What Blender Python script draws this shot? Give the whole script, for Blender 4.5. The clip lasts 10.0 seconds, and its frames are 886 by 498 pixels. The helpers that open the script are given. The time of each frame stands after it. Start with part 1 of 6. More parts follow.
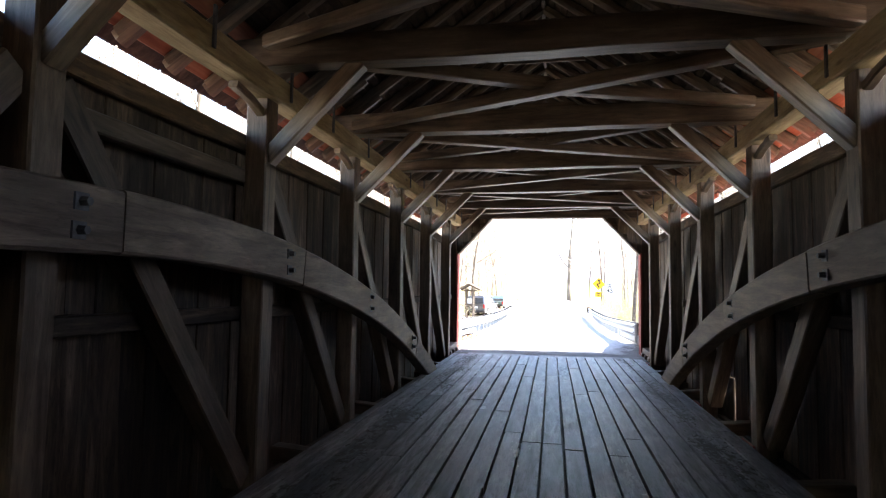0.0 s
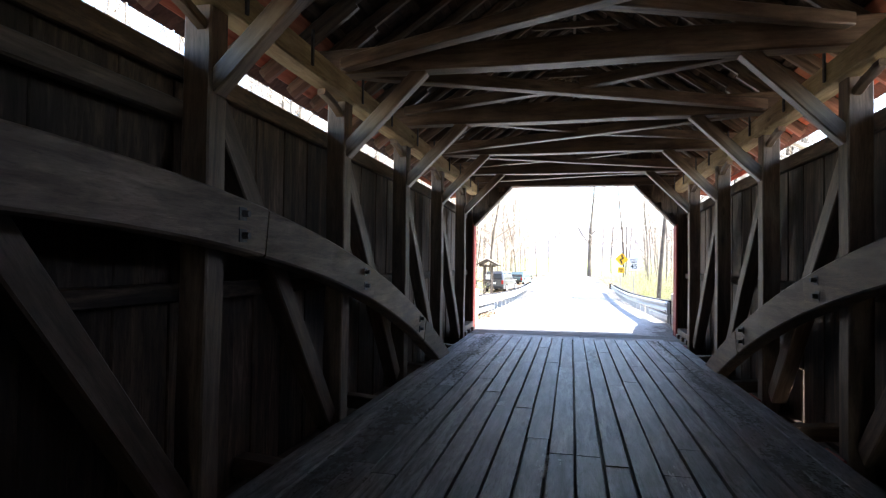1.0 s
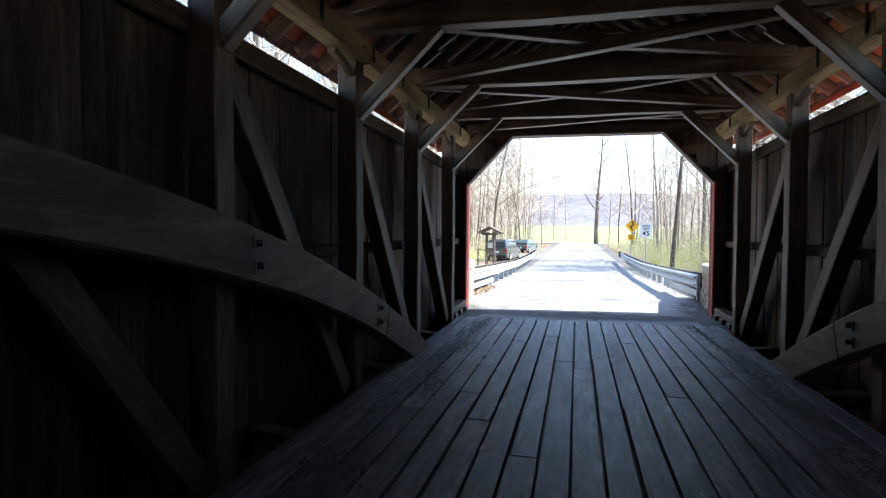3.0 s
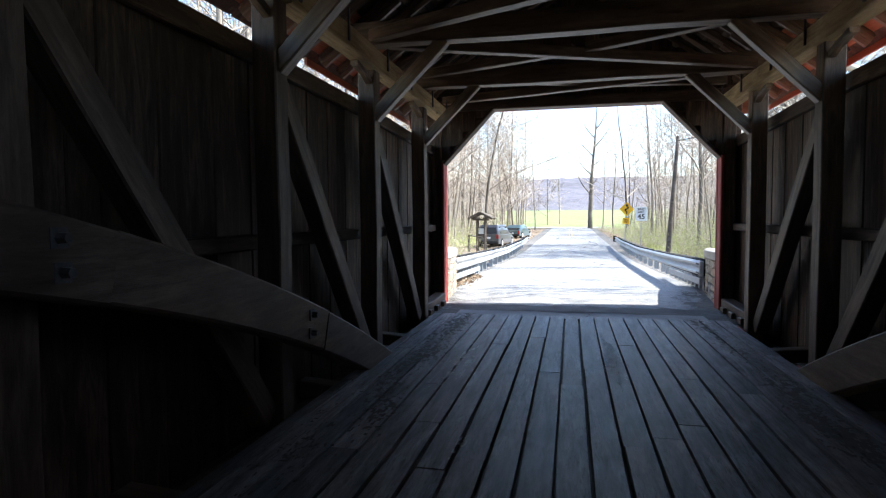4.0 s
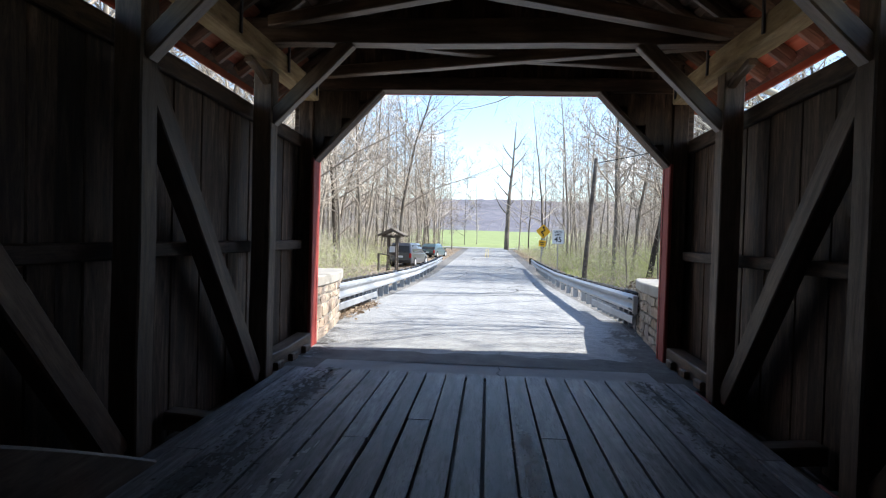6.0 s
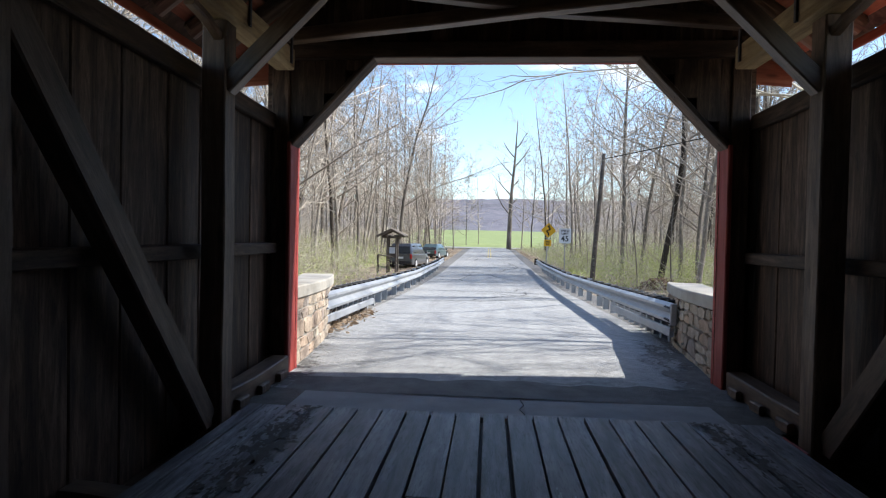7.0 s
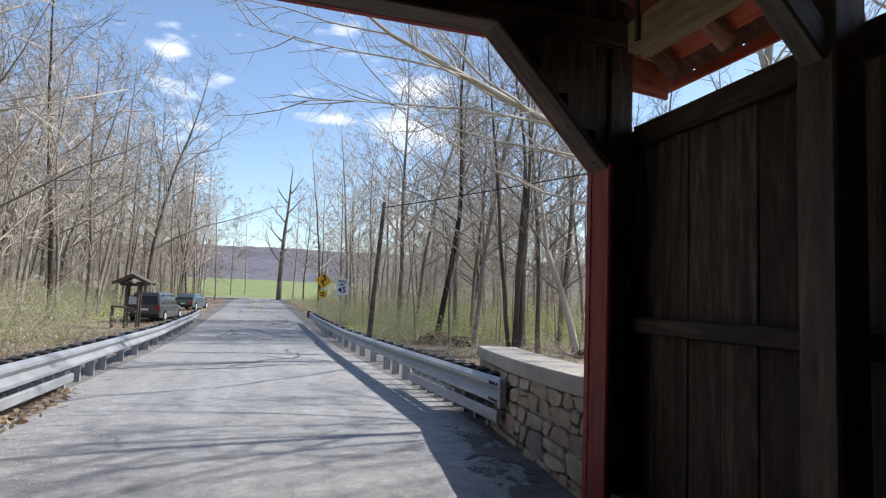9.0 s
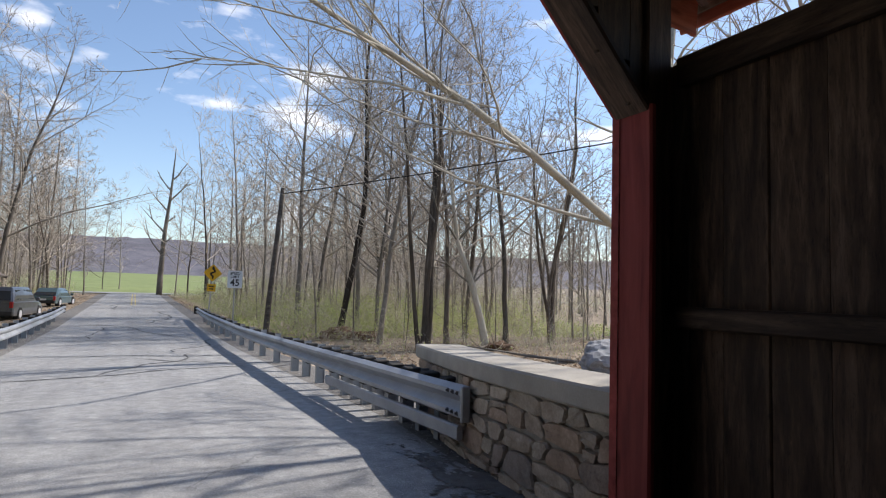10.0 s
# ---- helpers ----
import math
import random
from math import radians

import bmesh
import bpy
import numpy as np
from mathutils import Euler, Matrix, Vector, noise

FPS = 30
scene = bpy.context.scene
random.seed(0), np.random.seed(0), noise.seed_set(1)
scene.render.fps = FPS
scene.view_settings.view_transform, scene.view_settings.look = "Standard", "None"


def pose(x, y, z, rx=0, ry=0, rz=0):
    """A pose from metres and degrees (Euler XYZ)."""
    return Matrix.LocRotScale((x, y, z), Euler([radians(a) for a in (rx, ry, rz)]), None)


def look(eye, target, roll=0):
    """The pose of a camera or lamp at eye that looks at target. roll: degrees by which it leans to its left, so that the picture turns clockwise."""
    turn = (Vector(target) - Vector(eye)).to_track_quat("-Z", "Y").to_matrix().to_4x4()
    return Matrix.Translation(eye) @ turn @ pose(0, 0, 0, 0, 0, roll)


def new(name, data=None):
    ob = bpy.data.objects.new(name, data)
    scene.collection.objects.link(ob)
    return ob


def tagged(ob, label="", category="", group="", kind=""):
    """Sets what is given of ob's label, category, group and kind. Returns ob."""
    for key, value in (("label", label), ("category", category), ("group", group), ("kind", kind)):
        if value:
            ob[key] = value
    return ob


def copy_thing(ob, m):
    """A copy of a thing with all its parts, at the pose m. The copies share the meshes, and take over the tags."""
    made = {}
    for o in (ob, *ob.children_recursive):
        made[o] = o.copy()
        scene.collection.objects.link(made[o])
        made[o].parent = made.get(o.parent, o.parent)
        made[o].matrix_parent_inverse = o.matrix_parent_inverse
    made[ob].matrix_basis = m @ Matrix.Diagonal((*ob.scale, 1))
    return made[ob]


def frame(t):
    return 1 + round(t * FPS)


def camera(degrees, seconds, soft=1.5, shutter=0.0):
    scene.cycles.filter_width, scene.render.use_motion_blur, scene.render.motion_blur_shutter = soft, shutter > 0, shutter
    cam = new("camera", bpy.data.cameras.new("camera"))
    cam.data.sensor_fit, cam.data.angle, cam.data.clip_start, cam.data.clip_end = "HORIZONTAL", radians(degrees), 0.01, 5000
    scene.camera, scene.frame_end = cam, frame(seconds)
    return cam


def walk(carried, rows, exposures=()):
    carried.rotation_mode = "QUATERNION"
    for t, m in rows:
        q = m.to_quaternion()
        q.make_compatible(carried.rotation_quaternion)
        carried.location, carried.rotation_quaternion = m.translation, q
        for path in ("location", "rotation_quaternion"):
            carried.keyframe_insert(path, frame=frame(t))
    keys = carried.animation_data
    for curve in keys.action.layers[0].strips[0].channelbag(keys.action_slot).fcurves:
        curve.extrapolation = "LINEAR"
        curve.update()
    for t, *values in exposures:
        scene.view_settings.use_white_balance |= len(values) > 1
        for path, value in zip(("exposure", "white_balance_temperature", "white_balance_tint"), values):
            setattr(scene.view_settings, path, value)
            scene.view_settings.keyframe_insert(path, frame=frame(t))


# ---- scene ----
cam = camera(74.2, 10.0, soft=1.2)
METRES, EYE, TILT, LEAN, TURN = 13.393, 1.6, 0.73, 0.0, 10.6
ROWS = [
    (0.0, 0.0, 0.0, 0.0, -0.04, 3.02, -0.78),
    (0.5, 0.0016, 0.0485, -0.0015, -0.6, 1.59, -0.56),
    (1.0, 0.0071, 0.097, -0.0034, 1.78, 0.64, -0.78),
    (1.5, 0.008, 0.1414, -0.0034, 4.71, 1.34, -0.63),
    (2.0, 0.0145, 0.189, -0.0047, 2.88, 0.3, -0.33),
    (2.5, 0.0208, 0.2351, -0.0062, 2.24, -1.29, -0.57),
    (4.0, 0.0527, 0.376, -0.0095, 1.69, -3.8, 0.41),
    (4.5, 0.0699, 0.4244, -0.0102, -1.52, -4.22, -0.38),
    (5.0, 0.0804, 0.4702, -0.0104, -4.21, -2.5, -1.37),
    (5.5, 0.0914, 0.5203, -0.012, -6.05, -2.0, -2.0),
    (7.0, 0.106, 0.6821, -0.0147, -6.06, -1.98, -1.24),
    (7.5, 0.1126, 0.7318, -0.015, -7.02, -2.1, -0.6),
    (8.0, 0.1231, 0.782, -0.0158, -9.62, -1.11, -1.31),
    (8.5, 0.135, 0.8312, -0.0156, -19.01, 1.78, -1.75),
    (9.0, 0.1459, 0.8767, -0.017, -28.11, 3.72, -2.51),
    (9.5, 0.1513, 0.9265, -0.0185, -33.51, 4.0, -2.28),
    (10.0, 0.1621, 0.9826, -0.023, -38.36, 3.47, -2.24),
]
EXPOSURES = [(0.0, 3.45, 6850, 13), (1.0, 2.95, 6550, 12), (2.5, 2.22, 6250, 10), (4, 1.8, 6200, 9), (5.5, 1.37, 6200, 9), (7.0, 0.88, 6250, 10), (8.0, 0.62, 6350, 11), (9.0, 0.38, 6400, 12), (10.0, 0.22, 6550, 13)]
walk(cam, [(t, pose(0, 0, EYE, TILT, LEAN, TURN) @ pose(METRES * x, METRES * y, METRES * z, 90 + pitch, roll, yaw)) for t, x, y, z, yaw, pitch, roll in ROWS],
     exposures=EXPOSURES)

# ---- world, sun ----
SUN = Vector((1.05, 0.13, 1.0)).normalized()
world = bpy.data.worlds.new("world")
scene.world = world
world.use_nodes = True


def build_world():
    nt = world.node_tree
    nt.nodes.clear()
    out = nt.nodes.new("ShaderNodeOutputWorld")
    bg = nt.nodes.new("ShaderNodeBackground")
    sky = nt.nodes.new("ShaderNodeTexSky")
    sky.sky_type = "NISHITA"
    sky.sun_disc = False
    sky.sun_elevation = math.asin(SUN.z)
    sky.sun_rotation = math.atan2(SUN.x, SUN.y)
    sky.air_density, sky.dust_density, sky.ozone_density = 1.0, 0.35, 2.2
    bg.inputs["Strength"].default_value = SKY_STRENGTH
    # fair-weather clouds all round the sky
    tc = nt.nodes.new("ShaderNodeTexCoord")
    mp = nt.nodes.new("ShaderNodeMapping")
    mp.inputs["Scale"].default_value = (1.0, 1.0, 2.6)
    mp.inputs["Location"].default_value = (2.1, 0.6, 0.85)
    nz = nt.nodes.new("ShaderNodeTexNoise")
    nz.inputs["Scale"].default_value = 7.5
    nz.inputs["Detail"].default_value = 9
    nz.inputs["Roughness"].default_value = 0.52
    ramp = nt.nodes.new("ShaderNodeValToRGB")
    ramp.color_ramp.elements[0].position = 0.6
    ramp.color_ramp.elements[1].position = 0.8
    # the larger heaps of cloud: way to the middle, and reach along and up
    thick = nz.outputs["Fac"]
    for way, wide, tall in (((-0.15, 0.931, 0.338), 0.05, 0.028), ((-0.06, 0.947, 0.318), 0.06, 0.028), ((0.66, 0.69, 0.26), 0.12, 0.05),
                            ((0.556, 0.74, 0.379), 0.06, 0.022), ((-0.75, 0.6, 0.3), 0.2, 0.05), ((0.8, -0.5, 0.35), 0.2, 0.06), ((-0.4, -0.85, 0.3), 0.2, 0.05), ((0.93, 0.2, 0.33), 0.15, 0.05)):
        sub = nt.nodes.new("ShaderNodeVectorMath")
        sub.operation = "SUBTRACT"
        sub.inputs[1].default_value = way
        nt.links.new(tc.outputs["Generated"], sub.inputs[0])
        fit = nt.nodes.new("ShaderNodeVectorMath")
        fit.operation = "MULTIPLY"
        fit.inputs[1].default_value = (1 / wide, 1 / wide, 1 / tall)
        nt.links.new(sub.outputs[0], fit.inputs[0])
        far = nt.nodes.new("ShaderNodeVectorMath")
        far.operation = "LENGTH"
        nt.links.new(fit.outputs[0], far.inputs[0])
        span = nt.nodes.new("ShaderNodeMapRange")
        span.inputs["From Max"].default_value = 1.15
        span.inputs["To Min"].default_value = 0.175
        span.inputs["To Max"].default_value = 0.0
        nt.links.new(far.outputs["Value"], span.inputs["Value"])
        add = nt.nodes.new("ShaderNodeMath")
        nt.links.new(thick, add.inputs[0])
        nt.links.new(span.outputs[0], add.inputs[1])
        thick = add.outputs[0]
    mix = nt.nodes.new("ShaderNodeMix")
    mix.data_type = "RGBA"
    mix.inputs[7].default_value = CLOUD
    nt.links.new(tc.outputs["Generated"], mp.inputs["Vector"])
    nt.links.new(mp.outputs["Vector"], nz.inputs["Vector"])
    nt.links.new(thick, ramp.inputs["Fac"])
    nt.links.new(ramp.outputs["Color"], mix.inputs[0])
    nt.links.new(sky.outputs["Color"], mix.inputs[6])
    nt.links.new(mix.outputs[2], bg.inputs["Color"])
    nt.links.new(bg.outputs["Background"], out.inputs["Surface"])


SKY_STRENGTH = 0.155
CLOUD = (7.6, 7.7, 8.0, 1)
build_world()
sun = new("sun", bpy.data.lights.new("sun", "SUN"))
sun.data.energy, sun.data.angle, sun.data.color = 5.4, radians(0.53), (1.0, 0.955, 0.88)
sun.matrix_world = look(SUN * 60, (0, 0, 0))


# ---- materials ----
def base_mat(name):
    m = bpy.data.materials.new(name)
    m.use_nodes = True
    nt = m.node_tree
    return m, nt, nt.nodes["Principled BSDF"]


def node(nt, kind, **props):
    n = nt.nodes.new(kind)
    for k, v in props.items():
        n.inputs[k].default_value = v
    return n


def ramp_node(nt, stops):
    r = nt.nodes.new("ShaderNodeValToRGB")
    while len(r.color_ramp.elements) < len(stops):
        r.color_ramp.elements.new(0.5)
    for e, (p, c) in zip(r.color_ramp.elements, stops):
        e.position, e.color = p, (*c, 1)
    return r


def mix_node(nt, mode, fac, a, b):
    n = nt.nodes.new("ShaderNodeMix")
    n.data_type, n.blend_type = "RGBA", mode
    for slot, v in ((0, fac), (6, a), (7, b)):
        if isinstance(v, (int, float)):
            n.inputs[slot].default_value = v
        elif isinstance(v, tuple):
            n.inputs[slot].default_value = (*v, 1)
        else:
            nt.links.new(v, n.inputs[slot])
    return n.outputs[2]


def coords(nt, scale=(1, 1, 1), shuffle=True):
    """Object coordinates, shifted by a random step for each piece."""
    tc = nt.nodes.new("ShaderNodeTexCoord")
    src = tc.outputs["Object"]
    if shuffle:
        info = nt.nodes.new("ShaderNodeObjectInfo")
        mul = nt.nodes.new("ShaderNodeMath")
        mul.operation = "MULTIPLY"
        mul.inputs[1].default_value = 61.7
        nt.links.new(info.outputs["Random"], mul.inputs[0])
        add = nt.nodes.new("ShaderNodeVectorMath")
        nt.links.new(src, add.inputs[0])
        nt.links.new(mul.outputs[0], add.inputs[1])
        src = add.outputs[0]
    mp = nt.nodes.new("ShaderNodeMapping")
    mp.inputs["Scale"].default_value = scale
    nt.links.new(src, mp.inputs["Vector"])
    return mp.outputs[0]


def noise_node(nt, vec, scale, detail=6, rough=0.6, dist=0.0):
    n = node(nt, "ShaderNodeTexNoise", Scale=scale, Detail=detail, Roughness=rough, Distortion=dist)
    nt.links.new(vec, n.inputs["Vector"])
    return n.outputs["Fac"]


def bump(nt, bsdf, height, strength, distance):
    b = node(nt, "ShaderNodeBump", Strength=strength, Distance=distance)
    nt.links.new(height, b.inputs["Height"])
    nt.links.new(b.outputs[0], bsdf.inputs["Normal"])


def wood(name, dark, mid, light, rough=0.8, stain=(0.35, 0.33, 0.32), stain_amount=0.6, vary=0.35, spec=0.3, fleck=0.0):
    """Sawn timber with the grain along the local x axis."""
    m, nt, bsdf = base_mat(name)
    grain = noise_node(nt, coords(nt, (0.5, 5, 5)), 2.6, 7, 0.6, 0.8)
    fine = noise_node(nt, coords(nt, (2.5, 90, 90)), 2.0, 3, 0.6)
    r = ramp_node(nt, [(0.28, dark), (0.5, mid), (0.72, light)])
    nt.links.new(grain, r.inputs["Fac"])
    col = mix_node(nt, "MULTIPLY", 0.14, r.outputs["Color"], fine)
    blot = noise_node(nt, coords(nt, (0.8, 2.2, 2.2)), 1.6, 5, 0.6)
    br = ramp_node(nt, [(0.42, stain), (0.6, (1, 1, 1))])
    nt.links.new(blot, br.inputs["Fac"])
    col = mix_node(nt, "MULTIPLY", stain_amount, col, br.outputs["Color"])
    if fleck:                     # torn fibres and scuffs, dark and pale
        torn = noise_node(nt, coords(nt, (4, 26, 26)), 2.2, 6, 0.75, 0.6)
        tr = ramp_node(nt, [(0.36, (0.35, 0.34, 0.33)), (0.47, (0.95, 0.95, 0.95)), (0.6, (1.1, 1.1, 1.1)), (0.68, (1.7, 1.68, 1.62))])
        nt.links.new(torn, tr.inputs["Fac"])
        col = mix_node(nt, "MULTIPLY", fleck, col, tr.outputs["Color"])
    info = nt.nodes.new("ShaderNodeObjectInfo")
    tone = ramp_node(nt, [(0.0, (1 - vary,) * 3), (0.5, (1, 0.97, 0.93)), (1.0, (1 + vary * 0.6,) * 3)])
    nt.links.new(info.outputs["Random"], tone.inputs["Fac"])
    col = mix_node(nt, "MULTIPLY", 1.0, col, tone.outputs["Color"])
    nt.links.new(col, bsdf.inputs["Base Color"])
    bsdf.inputs["Roughness"].default_value = rough
    bsdf.inputs["Specular IOR Level"].default_value = spec
    # knots: small dark eyes, drawn out along the grain
    eyes = node(nt, "ShaderNodeTexVoronoi", Scale=1.0)
    nt.links.new(coords(nt, (1.3, 4.5, 4.5)), eyes.inputs["Vector"])
    er = ramp_node(nt, [(0.06, (0.3, 0.26, 0.24)), (0.13, (1, 1, 1))])
    nt.links.new(eyes.outputs["Distance"], er.inputs["Fac"])
    nt.links.new(mix_node(nt, "MULTIPLY", 0.7, col, er.outputs["Color"]), bsdf.inputs["Base Color"])
    rr = ramp_node(nt, [(0.3, (rough - 0.04,) * 3), (0.7, (min(rough + 0.05, 1),) * 3)])
    nt.links.new(blot, rr.inputs["Fac"])
    nt.links.new(rr.outputs["Color"], bsdf.inputs["Roughness"])
    bump(nt, bsdf, mix_node(nt, "MIX", 0.5, grain, fine), 0.5, 0.004)
    return m


def mineral(name, stops, scale=3.0, fine_scale=60.0, rough=0.9, bump_d=0.01, bump_s=0.6, shuffle=False, spec=0.3, metal=0.0, vary=0.0, blotch=0.5):
    m, nt, bsdf = base_mat(name)
    vec = coords(nt, (1, 1, 1), shuffle)
    big = noise_node(nt, vec, scale, 7, 0.62)
    fine = noise_node(nt, vec, fine_scale, 4, 0.7)
    r = ramp_node(nt, stops)
    nt.links.new(mix_node(nt, "MIX", 0.35, big, fine), r.inputs["Fac"])
    blot = noise_node(nt, vec, scale * 0.23, 5, 0.6)
    br = ramp_node(nt, [(0.35, (0.6, 0.58, 0.56)), (0.62, (1.12, 1.1, 1.08))])
    nt.links.new(blot, br.inputs["Fac"])
    col = mix_node(nt, "MULTIPLY", blotch, r.outputs["Color"], br.outputs["Color"])
    if vary:
        info = nt.nodes.new("ShaderNodeObjectInfo")
        tone = ramp_node(nt, [(0.0, (1 - vary, 1 - vary, 1 - vary * 0.9)), (0.3, (1.04, 0.89, 0.79)), (0.5, (1, 0.95, 0.9)), (1.0, (1 + vary * 0.5, 1 + vary * 0.45, 1 + vary * 0.3))])
        nt.links.new(info.outputs["Random"], tone.inputs["Fac"])
        col = mix_node(nt, "MULTIPLY", 1.0, col, tone.outputs["Color"])
    nt.links.new(col, bsdf.inputs["Base Color"])
    bsdf.inputs["Roughness"].default_value = rough
    bsdf.inputs["Specular IOR Level"].default_value = spec
    bsdf.inputs["Metallic"].default_value = metal
    bump(nt, bsdf, fine, bump_s, bump_d)
    return m


M_BEAM = wood("weathered_timber", (0.072, 0.047, 0.033), (0.155, 0.104, 0.073), (0.25, 0.174, 0.125), rough=0.57, spec=0.38, fleck=0.45)
M_TIE = wood("roof_timber", (0.1, 0.068, 0.046), (0.21, 0.148, 0.102), (0.32, 0.23, 0.162), rough=0.45, spec=0.45, fleck=0.25)
M_PALE = wood("pale_timber", (0.3, 0.225, 0.125), (0.5, 0.385, 0.21), (0.64, 0.52, 0.31), stain=(0.5, 0.45, 0.4), vary=0.15, fleck=0.3)
M_BOARD = wood("siding_board_inside", (0.03, 0.0178, 0.0118), (0.086, 0.054, 0.0365), (0.205, 0.137, 0.096), rough=0.65, vary=0.5, spec=0.27, fleck=0.75)
M_ARCH = wood("arch_timber", (0.085, 0.058, 0.042), (0.18, 0.126, 0.092), (0.29, 0.21, 0.156), rough=0.6, spec=0.36, fleck=0.5)
M_PLANK = wood("deck_plank", (0.088, 0.085, 0.09), (0.285, 0.277, 0.293), (0.49, 0.48, 0.502), rough=0.55, fleck=0.9, stain=(0.42, 0.41, 0.41), stain_amount=0.65, vary=0.38, spec=0.5)
M_RED = wood("red_painted_board", (0.22, 0.03, 0.026), (0.33, 0.055, 0.047), (0.42, 0.085, 0.072), rough=0.65, stain=(0.75, 0.7, 0.7), vary=0.15)
M_EAVE = wood("stained_eave_board", (0.26, 0.09, 0.055), (0.4, 0.15, 0.09), (0.5, 0.22, 0.14), rough=0.75, stain=(0.6, 0.55, 0.5), vary=0.25)
M_ROOF = mineral("cedar_shingle", [(0.3, (0.06, 0.05, 0.042)), (0.7, (0.14, 0.12, 0.1))], 4, 40)
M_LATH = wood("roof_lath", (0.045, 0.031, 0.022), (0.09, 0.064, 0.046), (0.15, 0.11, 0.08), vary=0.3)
M_IRON = mineral("rusty_iron", [(0.3, (0.06, 0.06, 0.065)), (0.7, (0.14, 0.14, 0.15))], 20, 120, rough=0.6, metal=0.4, bump_d=0.002)
M_DIRT = mineral("road_dirt", [(0.3, (0.045, 0.041, 0.038)), (0.7, (0.14, 0.13, 0.118))], 6, 90, rough=0.7, bump_d=0.02)
M_CONCRETE = mineral("concrete", [(0.3, (0.24, 0.24, 0.245)), (0.7, (0.37, 0.37, 0.372))], 3, 70, bump_d=0.004)
M_COPING = mineral("cast_coping", [(0.3, (0.3, 0.28, 0.24)), (0.7, (0.45, 0.42, 0.37))], 3, 60, bump_d=0.004)
M_MORTAR = mineral("mortar", [(0.3, (0.2, 0.184, 0.157)), (0.7, (0.38, 0.355, 0.31))], 8, 90, bump_d=0.012)
M_STONE = mineral("field_stone", [(0.25, (0.18, 0.147, 0.117)), (0.5, (0.41, 0.355, 0.292)), (0.75, (0.62, 0.56, 0.48))], 7, 45, bump_d=0.018, bump_s=0.8, shuffle=True, vary=0.42)
M_STEEL = mineral("galvanised_steel", [(0.3, (0.3, 0.315, 0.335)), (0.7, (0.45, 0.46, 0.48))], 3, 40, rough=0.48, metal=0.45, bump_d=0.001, bump_s=0.2)


def asphalt(name):
    m, nt, bsdf = base_mat(name)
    vec = coords(nt, (1, 1, 1), False)
    grit = noise_node(nt, vec, 75, 4, 0.8)
    lumps = noise_node(nt, vec, 5.5, 6, 0.75)
    streak = noise_node(nt, coords(nt, (1.6, 0.12, 1), False), 1.3, 6, 0.65)
    r = ramp_node(nt, [(0.34, (0.1, 0.1, 0.102)), (0.5, (0.265, 0.265, 0.263)), (0.66, (0.47, 0.47, 0.46))])
    nt.links.new(mix_node(nt, "MIX", 0.5, mix_node(nt, "MIX", 0.68, streak, lumps), grit), r.inputs["Fac"])
    cells = node(nt, "ShaderNodeTexVoronoi", Scale=0.42)
    cells.feature = "DISTANCE_TO_EDGE"
    warp = nt.nodes.new("ShaderNodeVectorMath")
    wn = node(nt, "ShaderNodeTexNoise", Scale=1.2, Detail=5, Roughness=0.7)
    nt.links.new(vec, wn.inputs["Vector"])
    nt.links.new(vec, warp.inputs[0])
    nt.links.new(wn.outputs["Color"], warp.inputs[1])
    nt.links.new(warp.outputs[0], cells.inputs["Vector"])
    crack = ramp_node(nt, [(0.0, (0.25, 0.25, 0.25)), (0.012, (1, 1, 1))])
    nt.links.new(cells.outputs["Distance"], crack.inputs["Fac"])
    patch = noise_node(nt, vec, 0.25, 3, 0.5)
    pr = ramp_node(nt, [(0.5, (1, 1, 1)), (0.56, (0.25, 0.25, 0.25))])
    nt.links.new(patch, pr.inputs["Fac"])
    keep = mix_node(nt, "SCREEN", 1.0, crack.outputs["Color"], pr.outputs["Color"])
    col = mix_node(nt, "MULTIPLY", 0.8, r.outputs["Color"], keep)
    nt.links.new(col, bsdf.inputs["Base Color"])
    bsdf.inputs["Roughness"].default_value = 0.85
    bsdf.inputs["Specular IOR Level"].default_value = 0.35
    bump(nt, bsdf, grit, 0.7, 0.008)
    return m


M_ASPHALT = asphalt("worn_asphalt")
M_APRON_SHADE = mineral("dark_apron", [(0.3, (0.07, 0.068, 0.065)), (0.7, (0.2, 0.195, 0.19))], 3.5, 80, bump_d=0.01)


# ---- mesh helpers ----
def mesh_of(name, verts, faces, mats, smooth=False, slots=None):
    me = bpy.data.meshes.new(name)
    me.from_pydata([tuple(v) for v in verts], [], faces)
    for m in (mats if isinstance(mats, (list, tuple)) else [mats]):
        me.materials.append(m)
    if slots is not None:
        me.polygons.foreach_set("material_index", slots)
    if smooth:
        me.polygons.foreach_set("use_smooth", [True] * len(me.polygons))
    me.update()
    return me


def hold(name, parent, me, m=None, label=""):
    """A mesh as one object, under its thing or part (m is its place in the world)."""
    ob = new(name, me)
    if parent is not None:
        ob.parent = parent
        ob.matrix_parent_inverse = parent_world(parent).inverted()
    ob.matrix_basis = m or Matrix()
    if label:
        tagged(ob, label)
    return ob


def parent_world(ob):
    if ob.parent is None:
        return ob.matrix_basis.copy()
    return parent_world(ob.parent) @ ob.matrix_parent_inverse @ ob.matrix_basis


def thing(name, label, category, at=(0, 0, 0), group="", kind=""):
    ob = new(name)
    ob.empty_display_size = 0.1
    ob.matrix_basis = Matrix.Translation(at)
    return tagged(ob, label, category, group, kind)


rng = random.Random(7)


